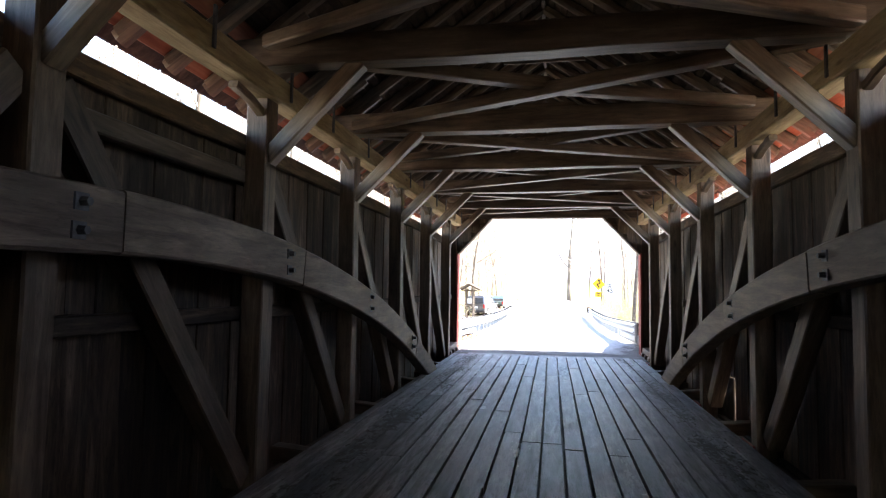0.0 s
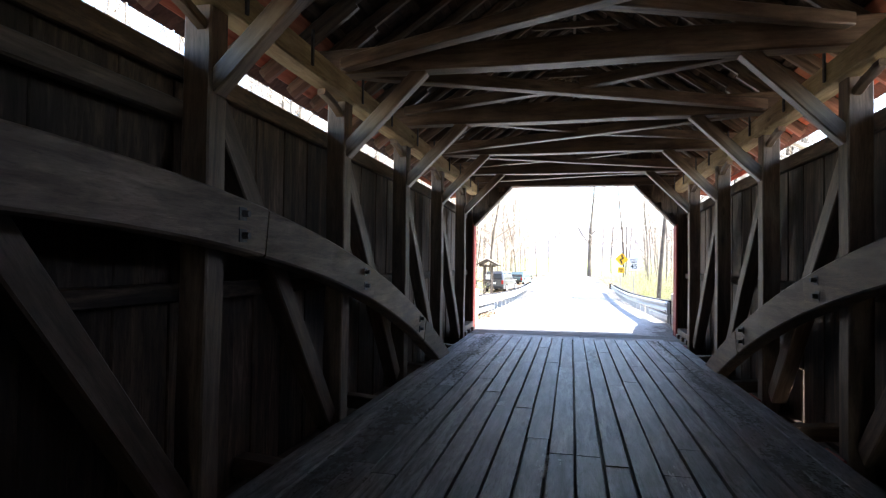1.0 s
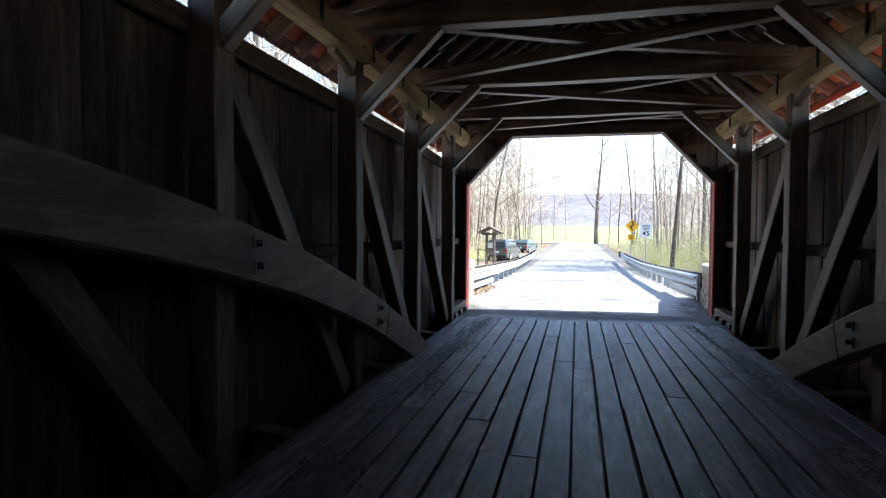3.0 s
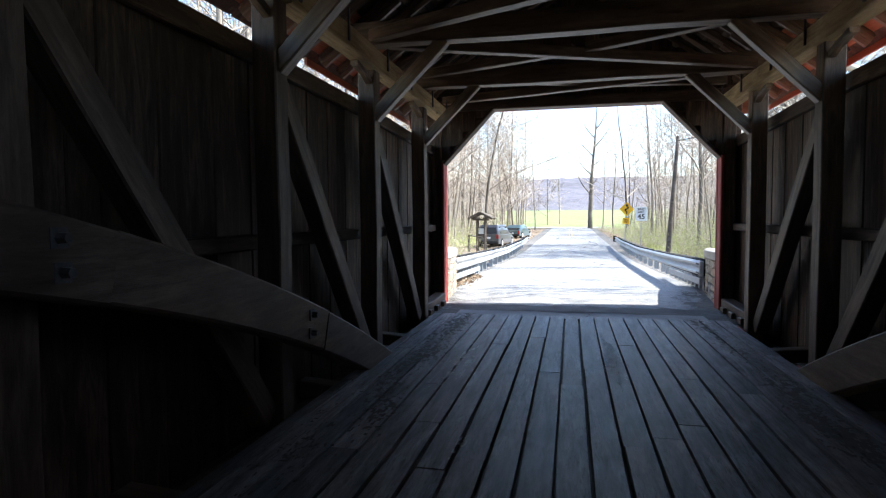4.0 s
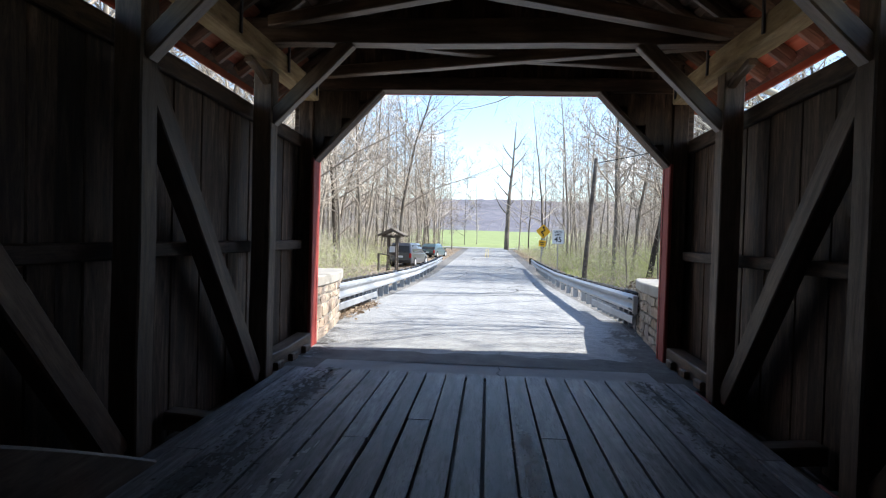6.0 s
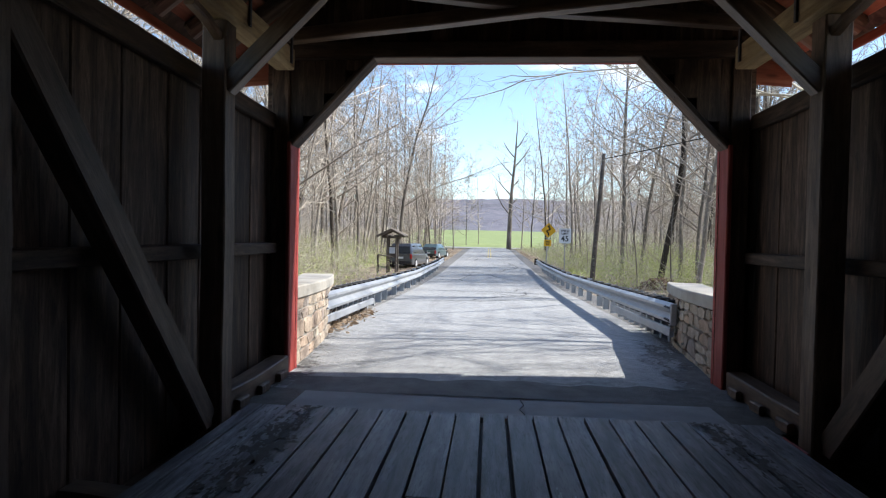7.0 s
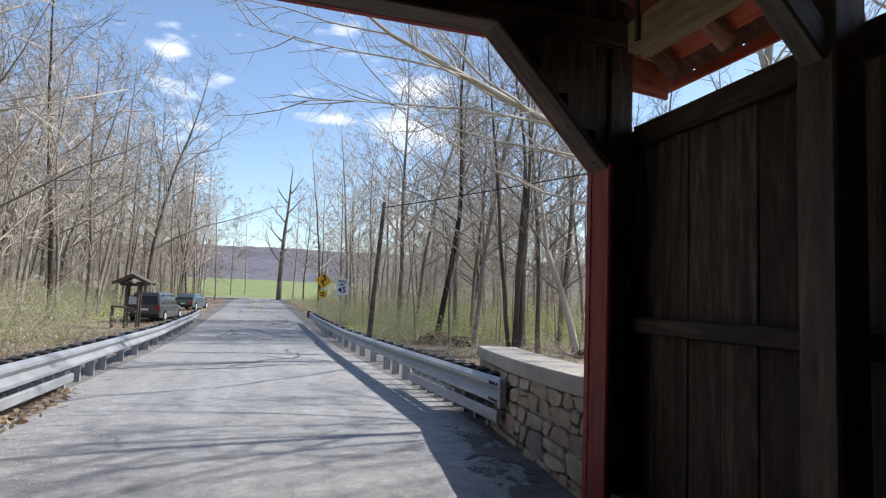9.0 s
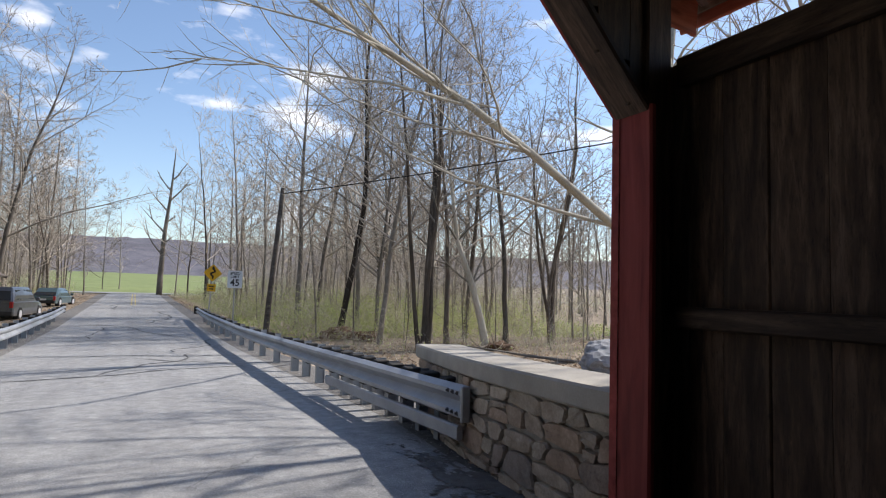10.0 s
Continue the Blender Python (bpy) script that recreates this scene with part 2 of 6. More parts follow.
def beam_mesh(name, length, w, h, mats, chamfer=0.012, sag=0.0, steps=4, rough=0.004, back=None):
    """A chamfered timber from x = 0 to length, y across w, z across h; sag bends it, rough makes it uneven."""
    verts, faces, slots = [], [], []
    c = min(chamfer, w * 0.3, h * 0.3)
    ring = [(-w / 2 + c, -h / 2), (w / 2 - c, -h / 2), (w / 2, -h / 2 + c), (w / 2, h / 2 - c), (w / 2 - c, h / 2), (-w / 2 + c, h / 2), (-w / 2, h / 2 - c), (-w / 2, -h / 2 + c)]
    for i in range(steps + 1):
        f = i / steps
        dy, dz = (rng.uniform(-rough, rough) for _ in range(2))
        if i in (0, steps):
            dy = dz = 0
        for y, z in ring:
            verts.append((length * f, y + dy, z + dz - sag * 4 * f * (1 - f)))
    for i in range(steps):
        for k in range(8):
            a, b = i * 8 + k, i * 8 + (k + 1) % 8
            faces.append((a, b, b + 8, a + 8))
            slots.append(1 if back is not None and k == back else 0)
    faces.append(tuple(reversed(range(8))))
    faces.append(tuple(range(steps * 8, steps * 8 + 8)))
    slots += [0, 0]
    return mesh_of(name, verts, faces, mats, slots=slots)


def along(p, q, up=(0, 0, 1)):
    """The pose of a timber that runs from p to q with its local z nearest to up."""
    p, q, up = Vector(p), Vector(q), Vector(up)
    x = (q - p).normalized()
    y = up.cross(x).normalized()
    z = x.cross(y)
    m = Matrix((x, y, z)).transposed().to_4x4()
    m.translation = p
    return m


meshes = {}


def timber(name, parent, p, q, w, h, mat, up=(0, 0, 1), label="", sag=0.0, steps=4, rough=0.004, chamfer=0.012, back=None):
    """A timber of width w (across) and depth h (along up) from p to q; alike timbers share their mesh."""
    length = round((Vector(q) - Vector(p)).length, 3)
    key = (length, w, h, sag, steps, chamfer, back, tuple(x.name for x in mat) if isinstance(mat, tuple) else mat.name)
    if key not in meshes:
        meshes[key] = beam_mesh(name, length, w, h, mat, chamfer, sag, steps, rough, back)
    return hold(name, parent, meshes[key], along(p, q, up), label)


def box_mesh(name, lo, hi, mat, chamfer=0.01):
    """A chamfered box between two corners."""
    bm = bmesh.new()
    bmesh.ops.create_cube(bm, size=1)
    for v in bm.verts:
        v.co = Vector([lo[i] + (hi[i] - lo[i]) * (v.co[i] + 0.5) for i in range(3)])
    if chamfer:
        bmesh.ops.bevel(bm, geom=bm.edges[:], offset=chamfer, segments=1, affect="EDGES")
    me = bpy.data.meshes.new(name)
    bm.to_mesh(me)
    bm.free()
    me.materials.append(mat)
    return me


# ---- plan of the bridge ----
XC = -0.13                        # middle line of the bridge
PORTAL, MID = 15.65, 2.5          # inner face of the portal wall, middle post
BACK = -24.6                      # the far portal, past a second span
POSTS = [MID - 0.08 + 2.3 * k for k in range(-11, 6)]
TIE = 3.5                         # underside of the tie beams
DECK_STOP = 14.2
SLOT = 2.9                        # top of the siding
RISE = 0.72                       # slope of the roof


def roof_z(u):
    return 5.65 - RISE * abs(u)


# ---- the two trusses ----
def arch_z(y):
    return 1.92 - 0.0268 * (y - MID - 0.1) ** 2


def arch_mesh(depth, thick, y0, y1, lift):
    """One lapped length of the arch; x runs along the bridge."""
    verts, faces = [], []
    n = 8
    c = 0.015
    ring = [(-thick / 2 + c, -depth / 2), (thick / 2 - c, -depth / 2), (thick / 2, -depth / 2 + c), (thick / 2, depth / 2 - c),
            (thick / 2 - c, depth / 2), (-thick / 2 + c, depth / 2), (-thick / 2, depth / 2 - c), (-thick / 2, -depth / 2 + c)]
    for i in range(n + 1):
        y = y0 + (y1 - y0) * i / n
        s = -0.0536 * (y - MID - 0.1)
        ln = math.hypot(1, s)
        for a, b in ring:
            verts.append((y - b * s / ln, a, arch_z(y) + lift + b / ln))
    for i in range(n):
        for k in range(8):
            a, b = i * 8 + k, i * 8 + (k + 1) % 8
            faces.append((a, b, b + 8, a + 8))
    faces.append(tuple(reversed(range(8))))
    faces.append(tuple(range(n * 8, n * 8 + 8)))
    return mesh_of("arch_length", verts, faces, M_ARCH)


def bolt_mesh():
    """A square plate washer with a hexagonal nut, facing local +x."""
    bm = bmesh.new()
    bmesh.ops.create_cube(bm, size=1, matrix=Matrix.Translation((0.006, 0, 0)) @ Matrix.Diagonal((0.012, 0.085, 0.085, 1)))
    bmesh.ops.create_cone(bm, cap_ends=True, segments=6, radius1=0.026, radius2=0.022, depth=0.045,
                          matrix=Matrix.Translation((0.033, 0, 0)) @ Matrix.Rotation(radians(90), 4, "Y"))
    me = bpy.data.meshes.new("bolt")
    bm.to_mesh(me)
    bm.free()
    me.materials.append(M_IRON)
    return me


def truss(side, label):
    """side: -1 for the truss at smaller x, 1 for the other."""
    t = thing("arch_truss", label, "bridge truss", (XC + side * 2.4, MID, -0.3), "trusses of the bridge")
    xi = XC + side * 2.29         # inner face of the posts
    xm = XC + side * 2.395        # middle of the posts
    # hidden closing board, added to stop light from below reaching the wall foot
    timber("stringer", t, (XC + side * 2.09, BACK, -0.18), (XC + side * 2.09, DECK_STOP, -0.18), 0.06, 0.22, M_BOARD, steps=12)
    timber("ledge_board", t, (XC + side * 2.38, BACK, -0.27), (XC + side * 2.38, PORTAL, -0.27), 0.46, 0.03, M_BOARD, steps=12)
    timber("bottom_chord", t, (xm, BACK, -0.45), (xm, PORTAL, -0.45), 0.3, 0.3, M_BEAM, steps=20)
    # the top plate is lapped from lengths
    for a, b in zip([BACK, MID - 20.7, MID - 13.8, MID - 6.9, MID, MID + 6.9], [MID - 20.7, MID - 13.8, MID - 6.9, MID, MID + 6.9, PORTAL - 0.35]):
        timber("top_plate", t, (xm - side * 0.06, a, 3.33), (xm - side * 0.06, b - 0.01, 3.34), 0.2, 0.22, M_PALE, steps=8, rough=0.006, label="pale squared top plate")
    for k, y in enumerate(POSTS):
        timber("post", t, (xm, y, -0.3), (xm, y, 3.22), 0.2, 0.2, M_BEAM, up=(1, 0, 0), rough=0.005)
        # short curved bracket under the plate, iron straps on its inner face
        timber("bracket", t, (xm - side * 0.03, y - 0.55, 3.195), (xm - side * 0.03, y - 0.08, 3.09), 0.08, 0.07, M_TIE, steps=6, sag=-0.015)
        for dy in (0.2, 1.25):
            timber("iron_strap", t, (xm - side * 0.172, y + dy, 3.27), (xm - side * 0.172, y + dy, 3.58), 0.02, 0.035, M_IRON, up=(0, 1, 0), chamfer=0.004, steps=2, rough=0)
        timber("kick_board", t, (XC + side * 2.24, y - 0.16, -0.075), (XC + side * 2.24, y + 0.2, -0.075), 0.03, 0.07, M_RED, label="short red painted kick board")
        if y < 13:
            timber("stub_block", t, (XC + side * 2.0, y + 0.85, -0.1), (XC + side * 2.6, y + 0.85, -0.06), 0.18, 0.15, M_TIE, label="pale stub timber at the post foot")
        timber("knee_brace", t, (xi + side * 0.04, y, 2.7), (XC + side * 1.5, y, 3.53), 0.13, 0.14, M_TIE)
    xb = XC + side * 2.44
    for y0, y1 in zip(POSTS, POSTS[1:]):
        s = 1 if y1 > MID else -1
        top, foot = (y0, y1) if s > 0 else (y1, y0)
        timber("diagonal_brace", t, (xb, foot - s * 0.15, 0.0), (xb, top + s * 0.12, 2.62), 0.17, 0.2, M_BEAM, up=(0, s, 1))
    turn = Matrix(((0, 1, 0, 0), (1, 0, 0, 0), (0, 0, 1, 0), (0, 0, 0, 1)))
    bolt = bolt_mesh()
    face = Matrix.Rotation(0 if side < 0 else math.pi, 4, "Z")
    joints = [MID - 9.6] + [MID + 2.3 * k + 0.22 for k in (-3, -2, -1, 0, 1, 2, 3)] + [MID + 9.8]
    for k, (a, b) in enumerate(zip(joints, joints[1:])):
        seg = hold("arch_length", t, arch_mesh(0.34, 0.19, a + 0.003, b - 0.003, (0.004, -0.004)[k % 2]), Matrix.Translation((xi - side * (0.1 + 0.004 * (k % 3)), 0, 0)) @ turn, "bowed arch timber with bolted laps")
        for y in POSTS:
            if a < y < b and arch_z(y) > 0.1:
                for dz in (-0.07, 0.07):
                    hold("bolt", seg, bolt, Matrix.Translation((xi - side * 0.195, y + rng.uniform(-0.02, 0.02), arch_z(y) + dz)) @ face)
    return t


truss(-1, "weathered brown timber truss with a bowed arch and iron bolts")
truss(1, "weathered brown timber truss with a bowed arch and iron bolts")


# ---- roof: tie beams, rafters, laths, shingles ----
roof = thing("roof", "gabled shingle roof on dark rafters and laths", "roof", (XC, MID, TIE), kind="structure")
for k, y in enumerate(POSTS):
    timber("tie_beam", roof, (XC - 2.62, y, TIE + 0.13), (XC + 2.62, y, TIE + 0.13), 0.2, 0.26, M_TIE, steps=8, rough=0.008)
for k, (y0, y1) in enumerate(zip([BACK + 0.3] + POSTS, POSTS + [PORTAL - 0.2])):
    a, b = XC - 2.3, XC + 2.3
    if k % 2 == 1:                # the crossing braces change hands from bay to bay
        a, b = b, a
    timber("lateral_brace", roof, (a, y0 + 0.12, TIE + 0.09), (b, y1 - 0.12, TIE + 0.09), 0.14, 0.13, M_TIE, steps=6)
    timber("lateral_brace", roof, (b, y0 + 0.12, TIE + 0.2), ((a + b) / 2 + 0.08, (y0 + y1) / 2 - 0.02, TIE + 0.15), 0.13, 0.12, M_TIE)
    timber("lateral_brace", roof, ((a + b) / 2 - 0.08, (y0 + y1) / 2 + 0.02, TIE + 0.15), (a, y1 - 0.12, TIE + 0.2), 0.13, 0.12, M_TIE)
EAVE = 3.15                       # reach of the roof from the middle line
y = BACK + 0.15
k_raft = 0
while y < PORTAL + 0.35:
    for s in (-1, 1):
        timber("rafter", roof, (XC + s * (EAVE - 0.12), y, roof_z(EAVE - 0.12) - 0.02), (XC + s * 0.02, y, roof_z(0.02) - 0.02), 0.115, 0.13, M_TIE, rough=0.014, chamfer=0.036)
        timber("rafter_tail", roof, (XC + s * (EAVE - 0.1), y + 0.02, roof_z(EAVE - 0.1) - 0.04), (XC + s * 2.1, y + 0.02, roof_z(2.1) - 0.04), 0.13, 0.15, M_TIE, rough=0.012, chamfer=0.045, label="rounded log rafter tail")
    if k_raft % 2 == 0:
        timber("collar_tie", roof, (XC - 0.62, y + 0.09, roof_z(0.62) - 0.06), (XC + 0.62, y + 0.09, roof_z(0.62) - 0.06), 0.05, 0.1, M_TIE, steps=2)
    y += 0.575
    k_raft += 1
for s in (-1, 1):
    nrm = Vector((s * RISE, 0, 1)).normalized()
    u = 0.12
    while u < 2.55:
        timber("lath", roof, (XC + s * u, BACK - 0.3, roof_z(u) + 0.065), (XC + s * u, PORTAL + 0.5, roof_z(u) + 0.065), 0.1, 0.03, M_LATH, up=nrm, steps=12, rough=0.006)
        u += 0.165
    while u < EAVE:
        timber("eave_board", roof, (XC + s * u, BACK - 0.3, roof_z(u) + 0.065), (XC + s * u, PORTAL + 0.5, roof_z(u) + 0.065), 0.185, 0.03, M_EAVE, up=nrm, steps=12, rough=0.004, label="red-brown eave board")
        u += 0.2
    timber("fascia_board", roof, (XC + s * (EAVE + 0.02), 11.6, roof_z(EAVE) + 0.01), (XC + s * (EAVE + 0.02), PORTAL + 0.5, roof_z(EAVE) - 0.02), 0.03, 0.09, M_EAVE, steps=6, rough=0.004, label="red-brown fascia board")
    timber("eave_return", roof, (XC + s * 2.73, PORTAL + 0.34, roof_z(2.93) - 0.13), (XC + s * 3.12, PORTAL + 0.34, roof_z(2.93) - 0.16), 0.03, 0.3, M_EAVE, steps=2, rough=0.002, label="red-brown board closing the eave end")
    # shingled slope, in courses that overlap
    verts, faces = [], []
    n = 24
    for i in range(n):
        u0, u1 = EAVE + 0.06 - (EAVE + 0.06) * i / n, EAVE + 0.06 - (EAVE + 0.06) * (i + 1) / n
        cols = 80
        for j in range(cols):
            ya, yb = BACK - 0.42 + (PORTAL + 0.56 + 0.5 - BACK) * (j + 0.03) / cols, BACK - 0.42 + (PORTAL + 0.56 + 0.5 - BACK) * (j + 0.97) / cols
            k = len(verts)
            d = rng.uniform(0, 0.008)
            for uu, zz in ((u0, 0.125 + d), (u1 - 0.01, 0.1)):
                for yy in (ya, yb):
                    verts.append((XC + s * uu, yy, roof_z(uu) + zz))
            for uu, zz in ((u0, 0.09), (u1 - 0.01, 0.083)):
                for yy in (ya, yb):
                    verts.append((XC + s * uu, yy, roof_z(uu) + zz))
            faces += [(k, k + 1, k + 3, k + 2), (k + 4, k + 6, k + 7, k + 5), (k, k + 4, k + 5, k + 1)]
    tagged(hold("shingles", roof, mesh_of("shingles", verts, faces, M_ROOF)), "dark grey wooden shingles", kind="stuff")
    # underlay that closes the slope
    u0, u1 = 0.0, EAVE + 0.04
    ya, yb = BACK - 0.4, PORTAL + 0.6
    v = [(XC + s * uu, yy, roof_z(uu) + zz) for zz in (0.083, 0.088) for uu in (u0, u1) for yy in (ya, yb)]
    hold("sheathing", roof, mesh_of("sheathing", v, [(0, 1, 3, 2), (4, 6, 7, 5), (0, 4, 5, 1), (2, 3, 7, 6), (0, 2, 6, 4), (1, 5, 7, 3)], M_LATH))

timber("ridge_cap", roof, (XC, BACK - 0.42, roof_z(0) + 0.1), (XC, PORTAL + 0.62, roof_z(0) + 0.1), 0.3, 0.06, M_ROOF, steps=10)
timber("ridge_board", roof, (XC, BACK - 0.3, roof_z(0) + 0.02), (XC, PORTAL + 0.5, roof_z(0) + 0.02), 0.05, 0.14, M_TIE, steps=10)


# ---- side walls: rails and upright boards ----
def side_wall(side, name, label):
    w = thing(name, label, "wall", (XC + side * 2.7, MID, 0), kind="structure")
    xr, xo = XC + side * 2.585, XC + side * 2.64
    for z, h, x in ((1.35, 0.12, xr), (-0.3, 0.16, xr)):
        timber("rail", w, (x, BACK, z), (x, PORTAL, z), 0.1, h, M_BOARD, steps=20)
    # thin cap along the open slot; the middle bays carry a lower inner rail besides
    timber("cap_rail", w, (XC + side * 2.6, BACK, SLOT - 0.04), (XC + side * 2.6, 11.6, SLOT - 0.04), 0.07, 0.17, M_BOARD, steps=20)
    timber("cap_rail", w, (XC + side * 2.6, 11.6, SLOT - 0.04), (XC + side * 2.6, PORTAL + 0.02, SLOT - 0.13), 0.07, 0.17, M_BOARD, steps=6)
    timber("inner_rail", w, (XC + side * 2.54, BACK, SLOT - 0.36), (XC + side * 2.54, 4.75, SLOT - 0.36), 0.11, 0.13, M_BEAM, steps=14, rough=0.008)
    y = BACK - 0.3
    kinds = [0.235, 0.26, 0.29, 0.25]
    i = 0
    while y < PORTAL + 0.4:
        width = kinds[(i * 7 + i // 3) % 4]
        # behind the camera taller boards close the slot, added to block its light
        rise = 3.62 if y > 0.9 else 4.2
        low = -0.75 - rng.choice((0, 0.02, 0.04))
        # the outer face carries red paint
        x_in = xo + side * (0.014 + 0.009 * (i % 2))
        face = dict(up=(0, 1, 0), chamfer=0.011, back=2 if side > 0 else 6, steps=3, rough=0.0015)
        if side > 0 and y < 8.95 < y + width:
            # one board is broken off near the foot and leaves a slit
            timber("board", w, (x_in, y + width / 2, 0.38), (x_in, y + width / 2, low + rise), 0.028, width + 0.004, (M_BOARD, M_RED), **face)
            timber("board", w, (x_in, y + width / 2 + 0.015, low), (x_in, y + width / 2 + 0.015, 0.37), 0.028, round(width - 0.03, 3), (M_BOARD, M_RED), **face)
        else:
            timber("board", w, (x_in, y + width / 2, low), (x_in, y + width / 2, low + rise), 0.028, width + 0.004, (M_BOARD, M_RED), **face)
        y += width
        i += 1
    return w


side_wall(-1, "wall_west", "upright weathered brown boards on timber rails")
side_wall(1, "wall_east", "upright weathered brown boards on timber rails")


# ---- portal walls ----
XP = -0.155                       # middle of the portals


def portal(y, face, name):
    """face: 1 looks to +y, -1 to -y."""
    w = thing(name, "dark boarded portal wall with red painted outer face", "portal wall", (XP, y, 0), kind="structure")
    d = 0.29 * face
    hw, kh, hx, top = 2.355, 2.52, 1.46, 3.47
    verts = []
    # clipped-corner opening in a gabled wall
    inner = [(-hw, -0.4), (-hw, kh), (-hx, top), (hx, top), (hw, kh), (hw, -0.4)]
    outer = [(-2.72, -0.4), (-2.72, roof_z(2.72)), (-1.47, roof_z(1.47)), (0, roof_z(0)), (1.47, roof_z(1.47)), (2.72, roof_z(2.72)), (2.72, -0.4)]
    for yy in (y + d * 0.8, y + d):
        verts += [(XP + a, yy, b) for a, b in inner + outer]
    n = 13
    quads = [(0, 6, 7, 1), (1, 7, 8, 2), (3, 10, 11, 4), (4, 11, 12, 5)]
    faces = []
    slots = []
    for off, s in ((0, 0), (n, 1)):
        for q in quads:
            faces.append(tuple(i + off for i in q))
            slots.append(s)
        faces.append(tuple(i + off for i in (2, 8, 9, 10, 3)))
        slots.append(s)
    for a, b in zip(range(5), range(1, 6)):
        faces.append((a, b, b + n, a + n))
        slots.append(1)
    hold("facing", w, mesh_of("facing", verts, faces, [M_BOARD, M_RED], slots=slots))
    # reveals: posts, corner pieces and lintel round the opening
    ya, yb = y, y + d * 0.98
    ym = (ya + yb) / 2
    for s in (-1, 1):
        timber("jamb", w, (XP + s * (hw + 0.03), ym, -0.1), (XP + s * (hw + 0.03), ym, kh + 0.02), abs(d), 0.05, M_RED, up=(1, 0, 0), label="red painted jamb board")
        timber("jamb_post", w, (XP + s * (hw + 0.155), y + face * 0.16, -0.1), (XP + s * (hw + 0.155), y + face * 0.16, TIE + 0.2), 0.18, 0.2, M_BOARD, up=(1, 0, 0))
        timber("corner_board", w, (XP + s * (hw + 0.02), ym, kh), (XP + s * hx, ym, top + 0.02), abs(d) * 0.9, 0.05, M_BOARD, up=(-s, 0, 1))
    timber("lintel", w, (XP - 2.5, ym, top + 0.09), (XP + 2.5, ym, top + 0.09), abs(d) * 0.9, 0.18, M_BEAM)
    i = 0
    x = -2.5
    while x < 2.5:
        lo = top + 0.1 if abs(x + 0.12) < hx else top + 0.1 - (abs(x + 0.12) - hx) * (top - kh) / (hw - hx)
        hi = roof_z(x + 0.12) - 0.05
        if hi > lo + 0.1:
            timber("board", w, (XP + x + 0.12, y - face * 0.0 + d * 0.4, lo), (XP + x + 0.12, y + d * 0.4, hi), 0.03, 0.244, M_BOARD, up=(1, 0, 0), chamfer=0.004, steps=2)
        x += 0.24
    return w


portal(PORTAL, 1, "wall_north")
portal(BACK, -1, "wall_south")

# ---- floor ----
DECK_END = 14.28
floor = thing("floor", "worn grey longitudinal deck planks with dark gaps", "floor", (XC, MID, 0), kind="structure")
# unseen dark sheet added under the planks to keep light out of the gaps
timber("sub_deck", floor, (XC - 0.04, BACK + 0.3, -0.077), (XC - 0.04, DECK_STOP, -0.077), 4.1, 0.028, M_BOARD, steps=10, rough=0)
for y in POSTS:
    timber("floor_beam", floor, (XC - 2.62, y + 0.17, -0.2), (XC + 2.62, y + 0.17, -0.2), 0.16, 0.2, M_ARCH)
for y in [p + 1.15 for p in POSTS[:-1]]:
    timber("floor_joist", floor, (XC - 2.04, y, -0.2), (XC + 2.04, y, -0.2), 0.18, 0.2, M_BEAM)
edges = [-2.385] + [-0.32 + 0.2145 * k for k in range(-9, 12)]
for i, (x0, x1) in enumerate(zip(edges[:-1], edges[1:])):
    y = BACK + 0.3
    first = True
    while y < DECK_END - 0.01:
        ln = rng.choice((3.0, 3.6, 4.2, 4.8)) if not first else rng.choice((1.2, 2.1, 2.8, 3.4))
        first = False
        if DECK_END - y - ln < 0.8:
            ln = DECK_END - y
        gap = rng.choice((0.014, 0.019, 0.026, 0.034))
        timber("plank", floor, ((x0 + x1) / 2, y, -0.03 + rng.uniform(-0.004, 0.003)), ((x0 + x1) / 2 + rng.uniform(-0.002, 0.002), y + ln - 0.008, -0.03 + rng.uniform(-0.004, 0.003)), round(x1 - x0 - gap, 3), 0.06, M_PLANK, chamfer=0.003, steps=3, rough=0.002)
        y += ln

# ---- road, abutment, ground ----
PROFILE = [(-9000, 0.0), (15.0, -0.04), (17.0, -0.02), (24, -0.25), (32, -0.48), (43, -0.6), (70, -0.45), (95, -0.2), (130, 0.0), (400, 3.0), (800, 10.0), (4000, 60.0)]


def road_z(y):
    for (a, za), (b, zb) in zip(PROFILE, PROFILE[1:]):
        if y <= b:
            f = (y - a) / (b - a)
            return za + (zb - za) * f
    return PROFILE[-1][1]


def half_width(y):
    return 2.42 + min(max((y - 16.0) / 4, 0), 1) * 0.42


def grid_sheet(name, mat, xs, ys, height, parent=None, label="", category="", kind="structure"):
    verts = [(x, y, height(x, y)) for y in ys for x in xs]
    n = len(xs)
    faces = [(j * n + i, j * n + i + 1, (j + 1) * n + i + 1, (j + 1) * n + i) for j in range(len(ys) - 1) for i in range(n - 1)]
    ob = hold(name, parent, mesh_of(name, verts, faces, mat, smooth=True))
    return tagged(ob, label, category, kind=kind)


M_GROUND = mineral("leaf_litter", [(0.3, (0.11, 0.082, 0.057)), (0.5, (0.27, 0.215, 0.155)), (0.7, (0.45, 0.37, 0.28))], 1.6, 14, bump_d=0.04)
M_FIELD = mineral("spring_grass", [(0.3, (0.15, 0.19, 0.06)), (0.7, (0.25, 0.29, 0.115))], 0.6, 9, bump_d=0.03)


